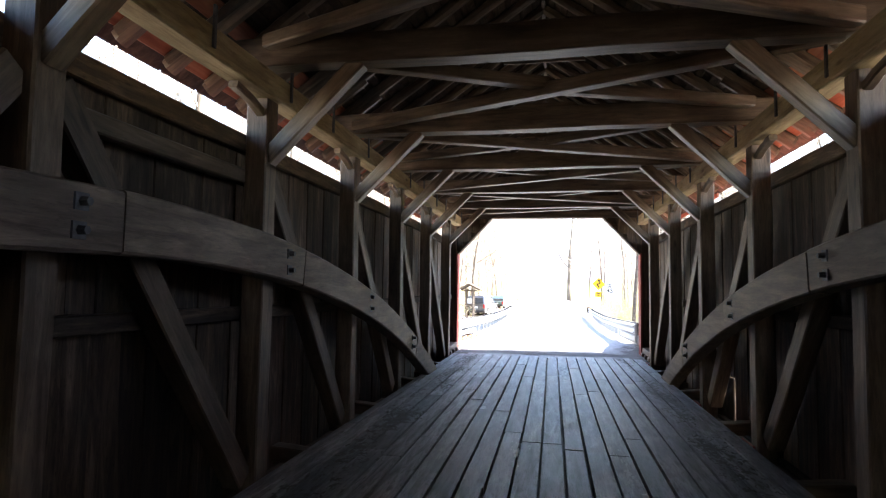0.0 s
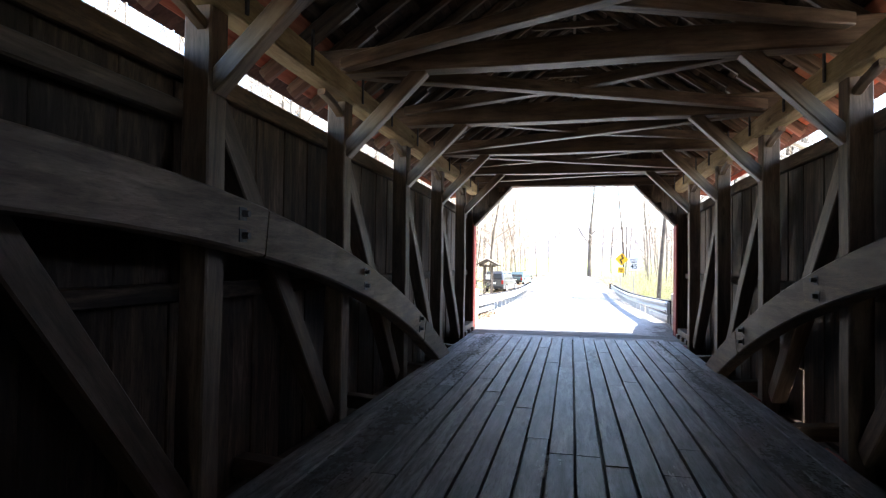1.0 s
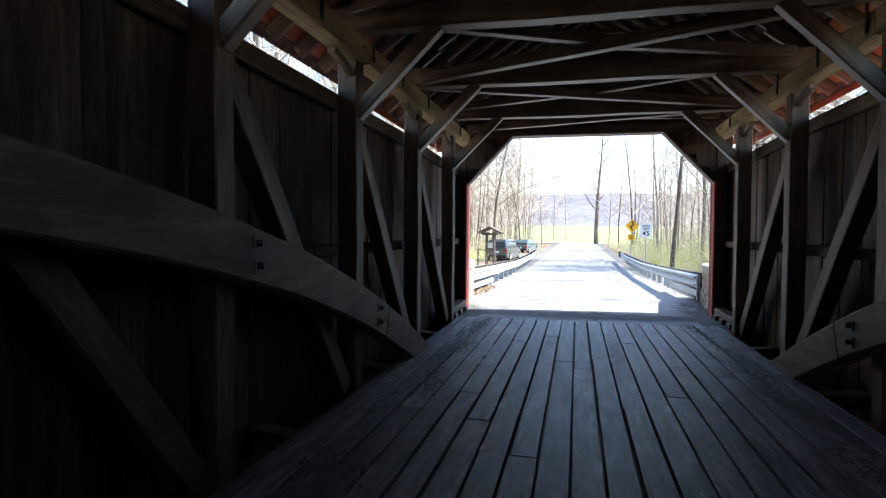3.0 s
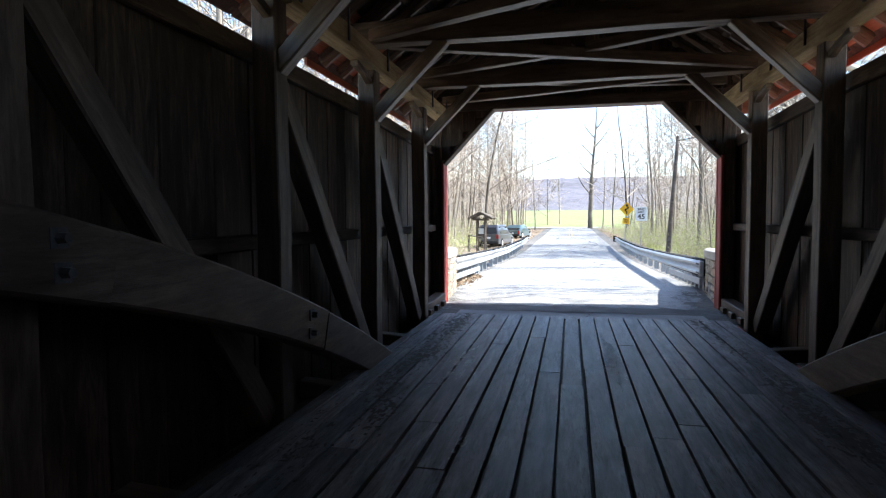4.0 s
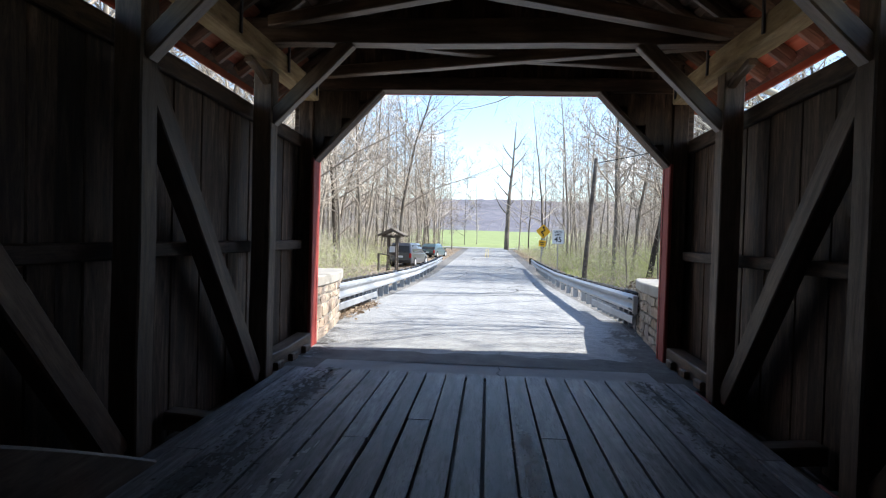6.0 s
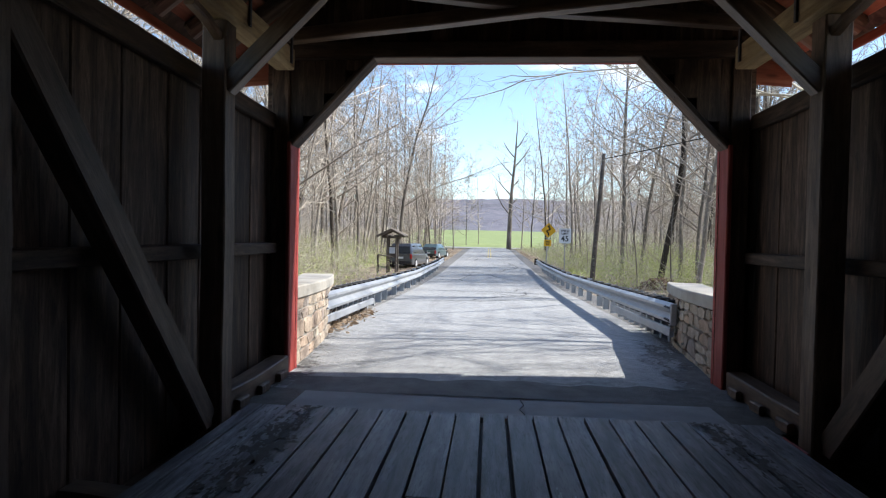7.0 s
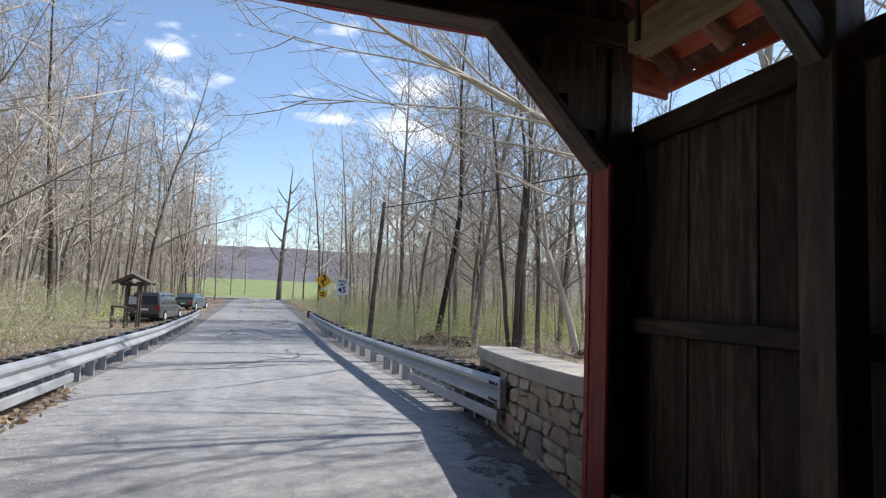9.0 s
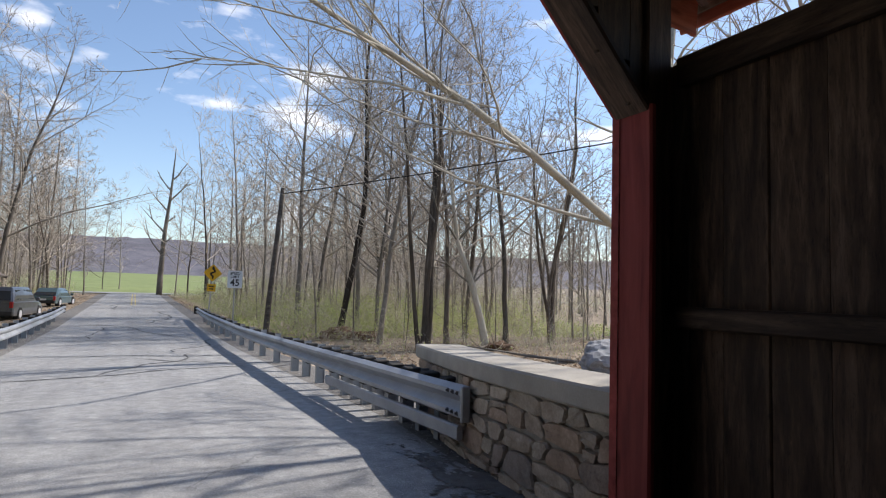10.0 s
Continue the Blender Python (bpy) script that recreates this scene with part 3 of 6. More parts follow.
def road_mesh():
    ys = [14.9, 15.3, 15.7] + list(np.arange(16, 45, 0.5)) + list(np.arange(45, 100, 2.5))
    verts, faces = [], []
    n = 9
    for y in ys:
        h = half_width(y)
        for i in range(n):
            f = i / (n - 1) * 2 - 1
            verts.append((XC - 0.1 + f * h, y, road_z(y) - 0.03 * f * f))
    for j in range(len(ys) - 1):
        for i in range(n - 1):
            faces.append((j * n + i, j * n + i + 1, (j + 1) * n + i + 1, (j + 1) * n + i))
    return mesh_of("road", verts, faces, M_ASPHALT, smooth=True)


tagged(hold("road", None, road_mesh()), "worn pale grey asphalt road with fine cracks", "road", kind="structure")


def ground_z(x, y):
    u = abs(x - XC)
    base = road_z(y) - 0.09
    if u > 3.6 and y < 96:
        f = min((u - 3.6) / 3.0, 1)
        if x < XC:                # the parking place lies level with the road
            f *= 1 - 0.6 * min(max((y - 32) / 10, 0), 1)
        base -= 0.55 * f * f * (3 - 2 * f)
    if y < 20:                    # the creek under the bridge
        f = min(max((20 - y) / 6, 0), 1)
        g = 1.0 if y < 15.2 else min(max((u - 3.4) / 3, 0), 1)
        base -= 1.6 * f * f * (3 - 2 * f) * g
        f = min(max((8.5 - y) / 3, 0), 1) * min(max((y + 5.5) / 3, 0), 1)
        base -= 1.0 * f * f * (3 - 2 * f)
    if y < -23.0:
        f = min((-23.0 - y) / 1.5, 1)
        base += f * (1.55 if u < 4 else 1.0)
    if y < 96 and u > 4:
        base += 0.12 * noise.noise((x * 0.2, y * 0.2, 0))
    if y > 110:
        base += 2.0 * noise.noise((x * 0.006, y * 0.006, 3))
    return base


xs = list(-np.geomspace(70, 2500, 14)[::-1]) + list(np.arange(-66, -7, 2.0)) + list(np.arange(-7, 7.01, 0.5)) + list(np.arange(8, 67, 2.0)) + list(np.geomspace(70, 2500, 14))
ys = list(-np.geomspace(30, 2500, 10)[::-1]) + list(np.arange(-28, 12, 2)) + list(np.arange(12, 24, 0.6)) + list(np.arange(24, 100, 2.0)) + list(np.geomspace(101, 3500, 24))
grid_sheet("ground", [M_GROUND, M_FIELD], xs, ys, ground_z, label="leaf-littered ground with a green field beyond", category="ground")
g = bpy.data.objects["ground"]
for p in g.data.polygons:
    if p.center.y > 97 and -18 - 0.12 * (p.center.y - 97) < p.center.x < 26 + 0.25 * (p.center.y - 97):
        p.material_index = 1

# ---- abutment, slab, shoulders ----
def crack_slab():
    slab = thing("concrete_slab", "grey concrete approach slab with a dark crack", "slab", (XC, 14.6, -0.05), kind="structure")
    jag = [(-0.06, 14.3), (-0.03, 14.45), (-0.07, 14.58), (-0.02, 14.72), (-0.05, 14.93)]
    for s in (-1, 1):
        edge = [(XC + x + 0.22 + s * 0.006, y) for x, y in jag]
        far = XC + (-1.95 if s < 0 else 1.95)
        verts, faces = [], []
        for z in (-0.045, -0.3):
            verts += [(x, y, z) for x, y in edge] + [(far, y, z) for x, y in jag]
        n = len(jag)
        for i in range(n - 1):
            a = (i, i + 1, n + i + 1, n + i)
            faces.append(a if s < 0 else tuple(reversed(a)))
            faces.append((i, i + 2 * n, i + 1 + 2 * n, i + 1))
        faces.append((0, n, 3 * n, 2 * n))
        hold("slab_half", slab, mesh_of("slab_half", verts, faces, M_CONCRETE))


crack_slab()
hold("abutment", None, box_mesh("abutment", (XC - 3.3, 14.31, -3.0), (XC + 3.3, 15.5, -0.2), M_MORTAR, 0.02))
tagged(bpy.data.objects["abutment"], "stone and concrete abutment under the bridge end", "abutment", kind="structure")
hold("abutment", None, box_mesh("abutment", (XC - 3.3, 2 * MID - 15.5, -3.0), (XC + 3.3, 2 * MID - 14.31, -0.2), M_MORTAR, 0.02))
tagged(bpy.data.objects["abutment.001"], "stone pier between the two spans", "abutment", kind="structure")
hold("abutment", None, box_mesh("abutment", (XC - 3.3, BACK - 1.2, -3.0), (XC + 3.3, BACK + 0.28, -0.2), M_MORTAR, 0.02))
tagged(bpy.data.objects["abutment.002"], "stone and concrete abutment under the bridge end", "abutment", kind="structure")
M_TAR = mineral("crack_seal", [(0.3, (0.03, 0.03, 0.03)), (0.7, (0.07, 0.07, 0.07))], 8, 60, rough=0.7, bump_d=0.002)


def tar_line(parent, start, way, length, seed, width=0.035):
    """A wandering band of crack sealer on the asphalt."""
    r = random.Random(seed)
    x, y = start
    a = way
    v, f = [], []
    n = int(length / 0.12)
    for i in range(n):
        a += r.gauss(0, 0.13) + 0.1 * (way - a)
        x += 0.12 * math.cos(a)
        y += 0.12 * math.sin(a)
        w = width * r.uniform(0.5, 1.3) * (1 if 2 < i < n - 3 else 0.4)
        if abs(x - XC) > half_width(y) - 0.15:
            break
        f3 = (x - XC + 0.1) / half_width(y)
        z = road_z(y) - 0.03 * f3 * f3 + 0.008
        v += [(x - math.sin(a) * w, y + math.cos(a) * w, z), (x + math.sin(a) * w, y - math.cos(a) * w, z)]
    f = [(i, i + 1, i + 3, i + 2) for i in range(0, len(v) - 2, 2)]
    if f:
        hold("crack_seal", parent, mesh_of("crack_seal", v, f, M_TAR))


road = bpy.data.objects["road"]
for k, (x, y, way, ln) in enumerate(((-2.6, 25.6, 0.0, 5.2), (-2.5, 30.4, 0.04, 5), (2.2, 27.4, 2.6, 3.2), (-0.8, 25.7, 1.3, 5.5), (-2.6, 35.5, 0.0, 5.4), (0.6, 30.5, 1.2, 6), (-1.5, 36, 1.5, 7), (-2.6, 44, 0.02, 5.3), (1.2, 37, 1.8, 9), (-2.6, 52, 0.0, 5.3), (0.2, 45, 1.4, 12), (-2.4, 62, 0.0, 5), (-1.2, 58, 1.6, 14))):
    tar_line(road, (x, y), way, ln, 40 + k, 0.03 if y < 40 else 0.045)
M_GRAVEL = mineral("road_gravel", [(0.3, (0.08, 0.077, 0.073)), (0.5, (0.165, 0.158, 0.15)), (0.7, (0.29, 0.28, 0.262))], 9, 55, bump_d=0.01, bump_s=0.7)
M_PEBBLE = mineral("loose_pebble", [(0.3, (0.34, 0.335, 0.32)), (0.7, (0.6, 0.59, 0.57))], 25, 60, bump_d=0.001, bump_s=0.05)
for s, nm in ((-1, "shoulder_west"), (1, "shoulder_east")):
    ys = list(np.arange(14.95, 50, 0.6)) + list(np.arange(50, 97, 3))
    verts, faces = [], []
    for y in ys:
        for f in (0, 0.5, 1):
            out = 2.62 if y < 15.9 else 2.62 + min((y - 15.9) / 3, 1) * 1.1
            a = half_width(y) - 0.12
            if y < 15.9:
                a = 1.95
            w = 0.06 * noise.noise((y * 0.7, s * 4, 0))
            verts.append((XC - 0.1 * (y > 15.9) + s * (a + w + (out - a) * f), y, road_z(y) - 0.032 + 0.006 * (1 - f) * noise.noise((y * 3, f, 0)) - 0.015 * f))
    for j in range(len(ys) - 1):
        for i in range(2):
            q = (j * 3 + i, j * 3 + i + 1, (j + 1) * 3 + i + 1, (j + 1) * 3 + i)
            faces.append(q if s > 0 else tuple(reversed(q)))
    tagged(hold(nm, None, mesh_of(nm, verts, faces, M_GRAVEL, smooth=True)), "loose grey gravel along the asphalt", "shoulder", kind="structure")
# asphalt strip coloured darker to deepen the portal's shade, ending near its edge
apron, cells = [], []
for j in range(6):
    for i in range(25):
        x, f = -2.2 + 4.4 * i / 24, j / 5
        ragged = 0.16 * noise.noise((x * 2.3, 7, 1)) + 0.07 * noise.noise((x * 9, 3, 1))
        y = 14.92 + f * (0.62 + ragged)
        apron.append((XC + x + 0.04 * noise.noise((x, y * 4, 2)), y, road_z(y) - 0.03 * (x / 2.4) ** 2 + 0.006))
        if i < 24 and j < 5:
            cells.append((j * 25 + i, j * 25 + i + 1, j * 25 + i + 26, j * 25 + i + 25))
tagged(hold("apron", None, mesh_of("apron", apron, cells, M_APRON_SHADE)), "ragged asphalt apron before the bridge deck, darkened as portal shade", "road", kind="structure")
M_DRIFT_SHADE = mineral("drifted_dirt", [(0.3, (0.075, 0.073, 0.07)), (0.7, (0.21, 0.205, 0.198))], 7, 70, bump_d=0.014, bump_s=0.9)
# dark dirt drifted into the corners between the slab and the parapets; the east sheet also paints shade
for s, nm in ((-1, "dirt_west"), (1, "dirt_east")):
    v, f, index = [], [], {}
    step = 0.035
    for j in range(int(4.6 / step)):
        y = 14.95 + step * j
        # the east edge follows the parapet's shadow, so the sheet darkens it
        inner = (1.55 + 0.12 * (y - 14.95) + 0.03 * (y - 14.95) ** 2) if s > 0 else 2.0 + 0.17 * (y - 14.95)
        for i in range(int(1.7 / step)):
            x = 1.05 + step * i
            if x > 2.62 + 0.085 * (y - 14.95):
                break
            edge = (x - inner) / 0.5 + 0.9 * noise.noise((x * 2.5, y * 2.5, s)) + 0.6 * noise.noise((x * 9, y * 9, s)) + 0.7 * noise.noise((x * 28, y * 28, s))
            if edge > 0.35:
                q = []
                for a, b in ((i, j), (i + 1, j), (i + 1, j + 1), (i, j + 1)):
                    if (a, b) not in index:
                        index[a, b] = len(v)
                        xx, yy = 1.05 + step * a, 14.95 + step * b
                        v.append((XC + s * (xx + 0.4 * step * noise.noise((xx * 31, yy * 31, 1))), yy + 0.4 * step * noise.noise((xx * 31, yy * 31, 6)), road_z(yy) - 0.03 * (xx / 2.5) ** 2 + 0.007 + 0.0012 * noise.noise((xx * 20, yy * 20, 3))))
                    q.append(index[a, b])
                f.append(tuple(q) if s > 0 else tuple(reversed(q)))
    tagged(hold(nm, None, mesh_of(nm, v, f, M_DRIFT_SHADE, smooth=True)), "dark drifted dirt beside the approach slab, on the east also painted shade", "dirt", kind="structure")


def loose_stones():
    """Small stones strewn along the road edges."""
    g = np.random.default_rng(77)
    pts, sz = [], []
    for side, n in ((-1, 11000), (1, 4200)):
        for y in 16.0 + 26 * g.random(n) ** 1.6:
            u = half_width(y) + 0.35 - abs(g.normal(0, 0.85 if side < 0 else 0.6))
            if u > 1.2:
                x = XC - 0.1 + side * u
                f = u / half_width(y)
                pts.append((x, y, road_z(y) - 0.03 * min(f, 1) ** 2 + 0.004))
                sz.append(g.uniform(0.004, 0.012))
    p, s = np.array(pts), np.array(sz)[:, None]
    n = len(p)
    a = g.uniform(0, 6.28, n)
    v = []
    for k in range(3):
        w = a + k * 2.1
        v.append(p + np.column_stack([np.cos(w), np.sin(w), np.zeros(n)]) * s)
    v.append(p + np.column_stack([g.uniform(-0.3, 0.3, n), g.uniform(-0.3, 0.3, n), g.uniform(0.3, 0.6, n)]) * s)
    v = np.stack(v, 1).reshape(-1, 3)
    f = [t for i in range(n) for t in ((4 * i, 4 * i + 1, 4 * i + 3), (4 * i + 1, 4 * i + 2, 4 * i + 3), (4 * i + 2, 4 * i, 4 * i + 3))]
    tagged(hold("loose_gravel", None, mesh_of("loose_gravel", v, f, M_PEBBLE)), "loose grey gravel strewn along the road edges", "gravel", kind="stuff")


loose_stones()
# side fills between the deck end and the portal
for s, nm in ((-1, "gravel_west"), (1, "gravel_east")):
    v, f = [], []
    rows_y = np.linspace(14.2, 15.0, 5)
    for y in rows_y:
        for k in range(4):
            v.append((XC + s * (1.9 + 0.25 * k), y, -0.055 + 0.02 * k / 3 + 0.012 * noise.noise((y * 5, k, s))))
    for j in range(4):
        for i in range(3):
            q = (j * 4 + i, j * 4 + i + 1, (j + 1) * 4 + i + 1, (j + 1) * 4 + i)
            f.append(q if s > 0 else tuple(reversed(q)))
    tagged(hold(nm, None, mesh_of(nm, v, f, M_DIRT, smooth=True)), "dark dirt beside the approach slab", "dirt", kind="structure")
# sill timbers at the foot of the portal walls
for s in (-1, 1):
    sill = thing("sill", "worn grey sill timber along the wall foot", "timber", (XC + s * 2.45, 14.8, 0), kind="structure")
    timber("sill_timber", sill, (XC + s * 2.47, 13.7, 0.03), (XC + s * 2.47, 15.62, 0.05), 0.2, 0.2, M_BEAM, rough=0.01)
    for y in (14.3, 14.8, 15.3):
        timber("sill_block", sill, (XC + s * 2.33, y - 0.1, -0.0), (XC + s * 2.33, y + 0.1, 0.0), 0.06, 0.09, M_BEAM)


# ---- dirt that lies on the deck edges ----
def dirt_strip(x0, x1, y0, y1, cell, limit, seed):
    """Ragged flakes of trodden dirt, thick in the middle of the strip."""
    verts, faces, index = [], [], {}

    def vert(i, j):
        if (i, j) not in index:
            x, y = x0 + i * cell, y0 + j * cell * 2
            index[i, j] = len(verts)
            verts.append((x + cell * 0.45 * noise.noise((x * 30, y * 30, seed)), y + cell * 0.8 * noise.noise((x * 30, y * 30, seed + 5)), 0.005 + 0.004 * abs(noise.noise((x * 22, y * 14, seed)))))
        return index[i, j]

    nx, ny = int((x1 - x0) / cell), int((y1 - y0) / cell / 2)
    for i in range(nx):
        for j in range(ny):
            x, y = x0 + i * cell, y0 + j * cell * 2
            across = 1 - abs((x - x0) / (x1 - x0) * 2 - 1) ** 2
            f = 0.6 * noise.noise((x * 3.0, y * 0.9, seed)) + 0.55 * noise.noise((x * 17, y * 8, seed)) + 0.5 * noise.noise((x * 45, y * 24, seed)) + across * 0.75
            if f > limit:
                faces.append((vert(i, j), vert(i + 1, j), vert(i + 1, j + 1), vert(i, j + 1)))
    return mesh_of("dirt", verts, faces, M_DIRT, smooth=True)


tagged(hold("dirt", None, dirt_strip(XC - 2.12, XC - 1.36, -1, DECK_END, 0.0125, 0.82, 2)), "dark crumbled dirt on the deck edge", "dirt", kind="stuff")
tagged(hold("dirt", None, dirt_strip(XC + 1.45, XC + 2.1, -1, DECK_END, 0.0125, 0.84, 9)), "dark crumbled dirt on the deck edge", "dirt", kind="stuff")


# ---- pale scuffs worn into the deck ----
M_SCUFF = mineral("pale_scuff", [(0.3, (0.4, 0.4, 0.41)), (0.7, (0.62, 0.62, 0.63))], 30, 120, rough=0.7, bump_d=0.002)


def scuff(x0, x1, y0, y1, limit, seed):
    """Broken pale flakes within a patch of the deck."""
    cell = 0.012
    v, f = [], []
    for i in range(int((x1 - x0) / cell)):
        for j in range(int((y1 - y0) / cell / 3)):
            x, y = x0 + i * cell, y0 + j * cell * 3
            inside = 1 - (2 * (x - x0) / (x1 - x0) - 1) ** 2 - (2 * (y - y0) / (y1 - y0) - 1) ** 2
            if inside * 0.5 + 0.6 * noise.noise((x * 16, y * 4, seed)) + 0.5 * noise.noise((x * 50, y * 14, seed)) > limit:
                k = len(v)
                v += [(x, y, 0.0035), (x + cell, y + 0.003, 0.0035), (x + cell, y + cell * 3, 0.0035), (x, y + cell * 3 - 0.004, 0.0035)]
                f.append((k, k + 1, k + 2, k + 3))
    tagged(hold("scuff", floor, mesh_of("scuff", v, f, M_SCUFF)), "pale worn scuffs on the planks", kind="stuff")


for patch in ((0.08, 0.34, 10.2, 13.0, 0.45, 1), (-1.0, -0.82, 7.75, 8.05, 0.3, 2), (-1.05, -0.9, 8.5, 9.3, 0.55, 3), (-1.55, -1.2, 9.6, 12.5, 0.62, 4), (0.55, 0.75, 4.5, 6.5, 0.6, 5), (-0.5, -0.2, 5.0, 7.0, 0.66, 6)):
    scuff(*patch)


# ---- stone parapets ----
def parapet(side, label):
    """A low wall that sweeps outwards along a curve; s runs along it, n away from the road."""
    p = thing("parapet", label, "stone parapet", (XC + side * 2.6, 17.2, -0.1), "parapets at the bridge end")
    LONG = 4.1

    def at(s, n, z):
        d = Vector((0.055 + 0.056 * s, 1)).normalized()
        return (XC + side * (2.42 + 0.055 * s + 0.028 * s * s + d.y * n), 16.05 + s - d.x * n, z)

    def top(s):
        return 0.74 - 0.033 * s

    def swept(name, s0, s1, ring, mat, n=14, lab=""):
        v, f = [], []
        m = len(ring)
        for i in range(n + 1):
            s = s0 + (s1 - s0) * i / n
            v += [at(s, a, top(s) + b) for a, b in ring]
        for i in range(n):
            for k in range(m):
                k2 = (k + 1) % m
                q = (i * m + k, i * m + k2, (i + 1) * m + k2, (i + 1) * m + k)
                f.append(q if side > 0 else tuple(reversed(q)))
        f += [tuple(reversed(range(m))), tuple(range(n * m, n * m + m))]
        hold(name, p, mesh_of(name, v, f, mat), None, lab)

    sunk = 0.007 if side < 0 else 0.03
    swept("core", -0.1, LONG - 0.03, [(sunk, -1.9), (0.46, -1.9), (0.46, 0), (sunk, 0)], M_MORTAR, lab="recessed sandy mortar")
    c = 0.018
    swept("coping", -0.105, LONG + 0.05, [(-0.035 + c, 0), (0.56 - c, 0), (0.56, c), (0.56, 0.16 - c), (0.56 - c, 0.16), (-0.035 + c, 0.16), (-0.035, 0.16 - c), (-0.035, c)], M_COPING, lab="smooth pale cast coping slab")
    r = random.Random(31 + side)

    def stone(corners, end=False):
        """One rough stone with blunt corners and a slightly hollowed or swollen face, set in thin joints."""
        cx = sum(x for x, z in corners) / 4
        cz = sum(z for x, z in corners) / 4
        outline = []
        for k in range(4):
            (x0, z0), (x1, z1) = corners[k], corners[(k + 1) % 4]
            for f in (0.16, 0.5, 0.84):
                outline.append((x0 + (x1 - x0) * f + r.uniform(-0.011, 0.011), z0 + (z1 - z0) * f + r.uniform(-0.011, 0.011)))
        wide = max(abs(x - cx) for x, z in outline)
        tall = max(abs(z - cz) for x, z in outline)
        fx, fz = 1 - 0.011 / max(wide, 0.02), 1 - 0.011 / max(tall, 0.02)
        out = r.uniform(0.004, 0.022 if side > 0 else 0.011)
        v = [(cx + (x - cx) * fx, 0.05, cz + (z - cz) * fz) for x, z in outline]
        v += [(cx + (x - cx) * fx, 0.004, cz + (z - cz) * fz) for x, z in outline]
        v += [(cx + (x - cx) * fx * 0.93, -out + r.uniform(-0.006, 0.006), cz + (z - cz) * fz * 0.91) for x, z in outline]
        v.append((cx, -out + r.uniform(-0.012, 0.008), cz))
        if end:
            v = [at(LONG - 0.02 - n, x, top(LONG) - 0.74 + z) for x, n, z in v]
        else:
            v = [at(x, n, (z + 0.35) * (top(x) + 0.35) / 1.09 - 0.35) for x, n, z in v]
        mid = sum((Vector(q) for q in v), Vector()) / len(v)
        v = [Vector(q) - mid for q in v]
        f = []
        m = len(outline)
        for lay in range(2):
            for k in range(m):
                k2 = (k + 1) % m
                f.append((lay * m + k, lay * m + k2, (lay + 1) * m + k2, (lay + 1) * m + k))
        f += [(2 * m + k, 2 * m + (k + 1) % m, 3 * m) for k in range(m)]
        hold("stone", p, mesh_of("stone", v, f, M_STONE), Matrix.Translation(mid))

    def course(k, x, z):
        """The wavy bed joint k at x."""
        return z if k == 0 or z > 0.73 else z + 0.05 * noise.noise((x * 2.3, k * 3.1, side * 5)) + 0.02 * noise.noise((x * 7, k, side))

    for end, length in ((False, LONG), (True, 0.46)):
        beds = [-0.35, -0.14, 0.04, 0.27, 0.43, 0.6, 0.74] if side > 0 else [-0.35, -0.1, 0.1, 0.26, 0.47, 0.6, 0.74]
        for k in range(6):
            z0, z1 = beds[k], beds[k + 1]
            x, lean = (0.0 if end else -0.1), 0.0
            while x < length - 0.01:
                w = r.uniform(0.17, 0.52)
                if length - x - w < 0.16:
                    w = length - x
                lean2 = r.uniform(-0.05, 0.05) if x + w < length - 0.01 else 0.0
                a0, a1, b0, b1 = x - lean, x + lean, x + w - lean2, x + w + lean2
                q = [(a0, course(k, a0, z0)), (b0, course(k, b0, z0)), (b1, course(k + 1, b1, z1)), (a1, course(k + 1, a1, z1))]
                if r.random() < 0.25 and z1 - z0 > 0.16:
                    f = r.uniform(0.35, 0.65)
                    ml = (q[0][0] + (q[3][0] - q[0][0]) * f, q[0][1] + (q[3][1] - q[0][1]) * f)
                    mr = (q[1][0] + (q[2][0] - q[1][0]) * f, q[1][1] + (q[2][1] - q[1][1]) * f + r.uniform(-0.03, 0.03))
                    stone([q[0], q[1], mr, ml], end)
                    stone([ml, mr, q[2], q[3]], end)
                else:
                    stone(q, end)
                x, lean = x + w, lean2
    return p


parapet(-1, "low tan field stone parapet with a pale coping")
parapet(1, "low tan field stone parapet with a pale coping")


# ---- guard rails ----
def rail_line(side, y):
    return XC + side * ((2.57 if side > 0 else 2.74) + (y - 18.0) / 30 * 0.46)


def w_beam(side, y0, y1, step=0.6):
    """The corrugated beam as a thin folded sheet."""
    prof = [(0.0, 0.155), (-0.03, 0.14), (-0.08, 0.115), (-0.083, 0.075), (-0.03, 0.03), (-0.005, 0.0), (-0.03, -0.03), (-0.083, -0.075), (-0.08, -0.115), (-0.03, -0.14), (0.0, -0.155)]
    ys = [y0 + (y1 - y0) * i / round((y1 - y0) / step) for i in range(round((y1 - y0) / step) + 1)]
    verts, faces = [], []
    n = len(prof)
    for thick in (0.0, 0.006):
        for y in ys:
            for a, b in prof:
                verts.append((rail_line(side, y) + side * (a + thick), y, road_z(y) + 0.5 + b))
    m = n * len(ys)
    for j in range(len(ys) - 1):
        for i in range(n - 1):
            q = (j * n + i, j * n + i + 1, (j + 1) * n + i + 1, (j + 1) * n + i)
            faces.append(q)
            faces.append(tuple(m + k for k in reversed(q)))
    for j in range(len(ys) - 1):
        for i in (0, n - 1):
            faces.append((j * n + i, (j + 1) * n + i, m + (j + 1) * n + i, m + j * n + i))
    return mesh_of("beam", verts, faces, M_STEEL)


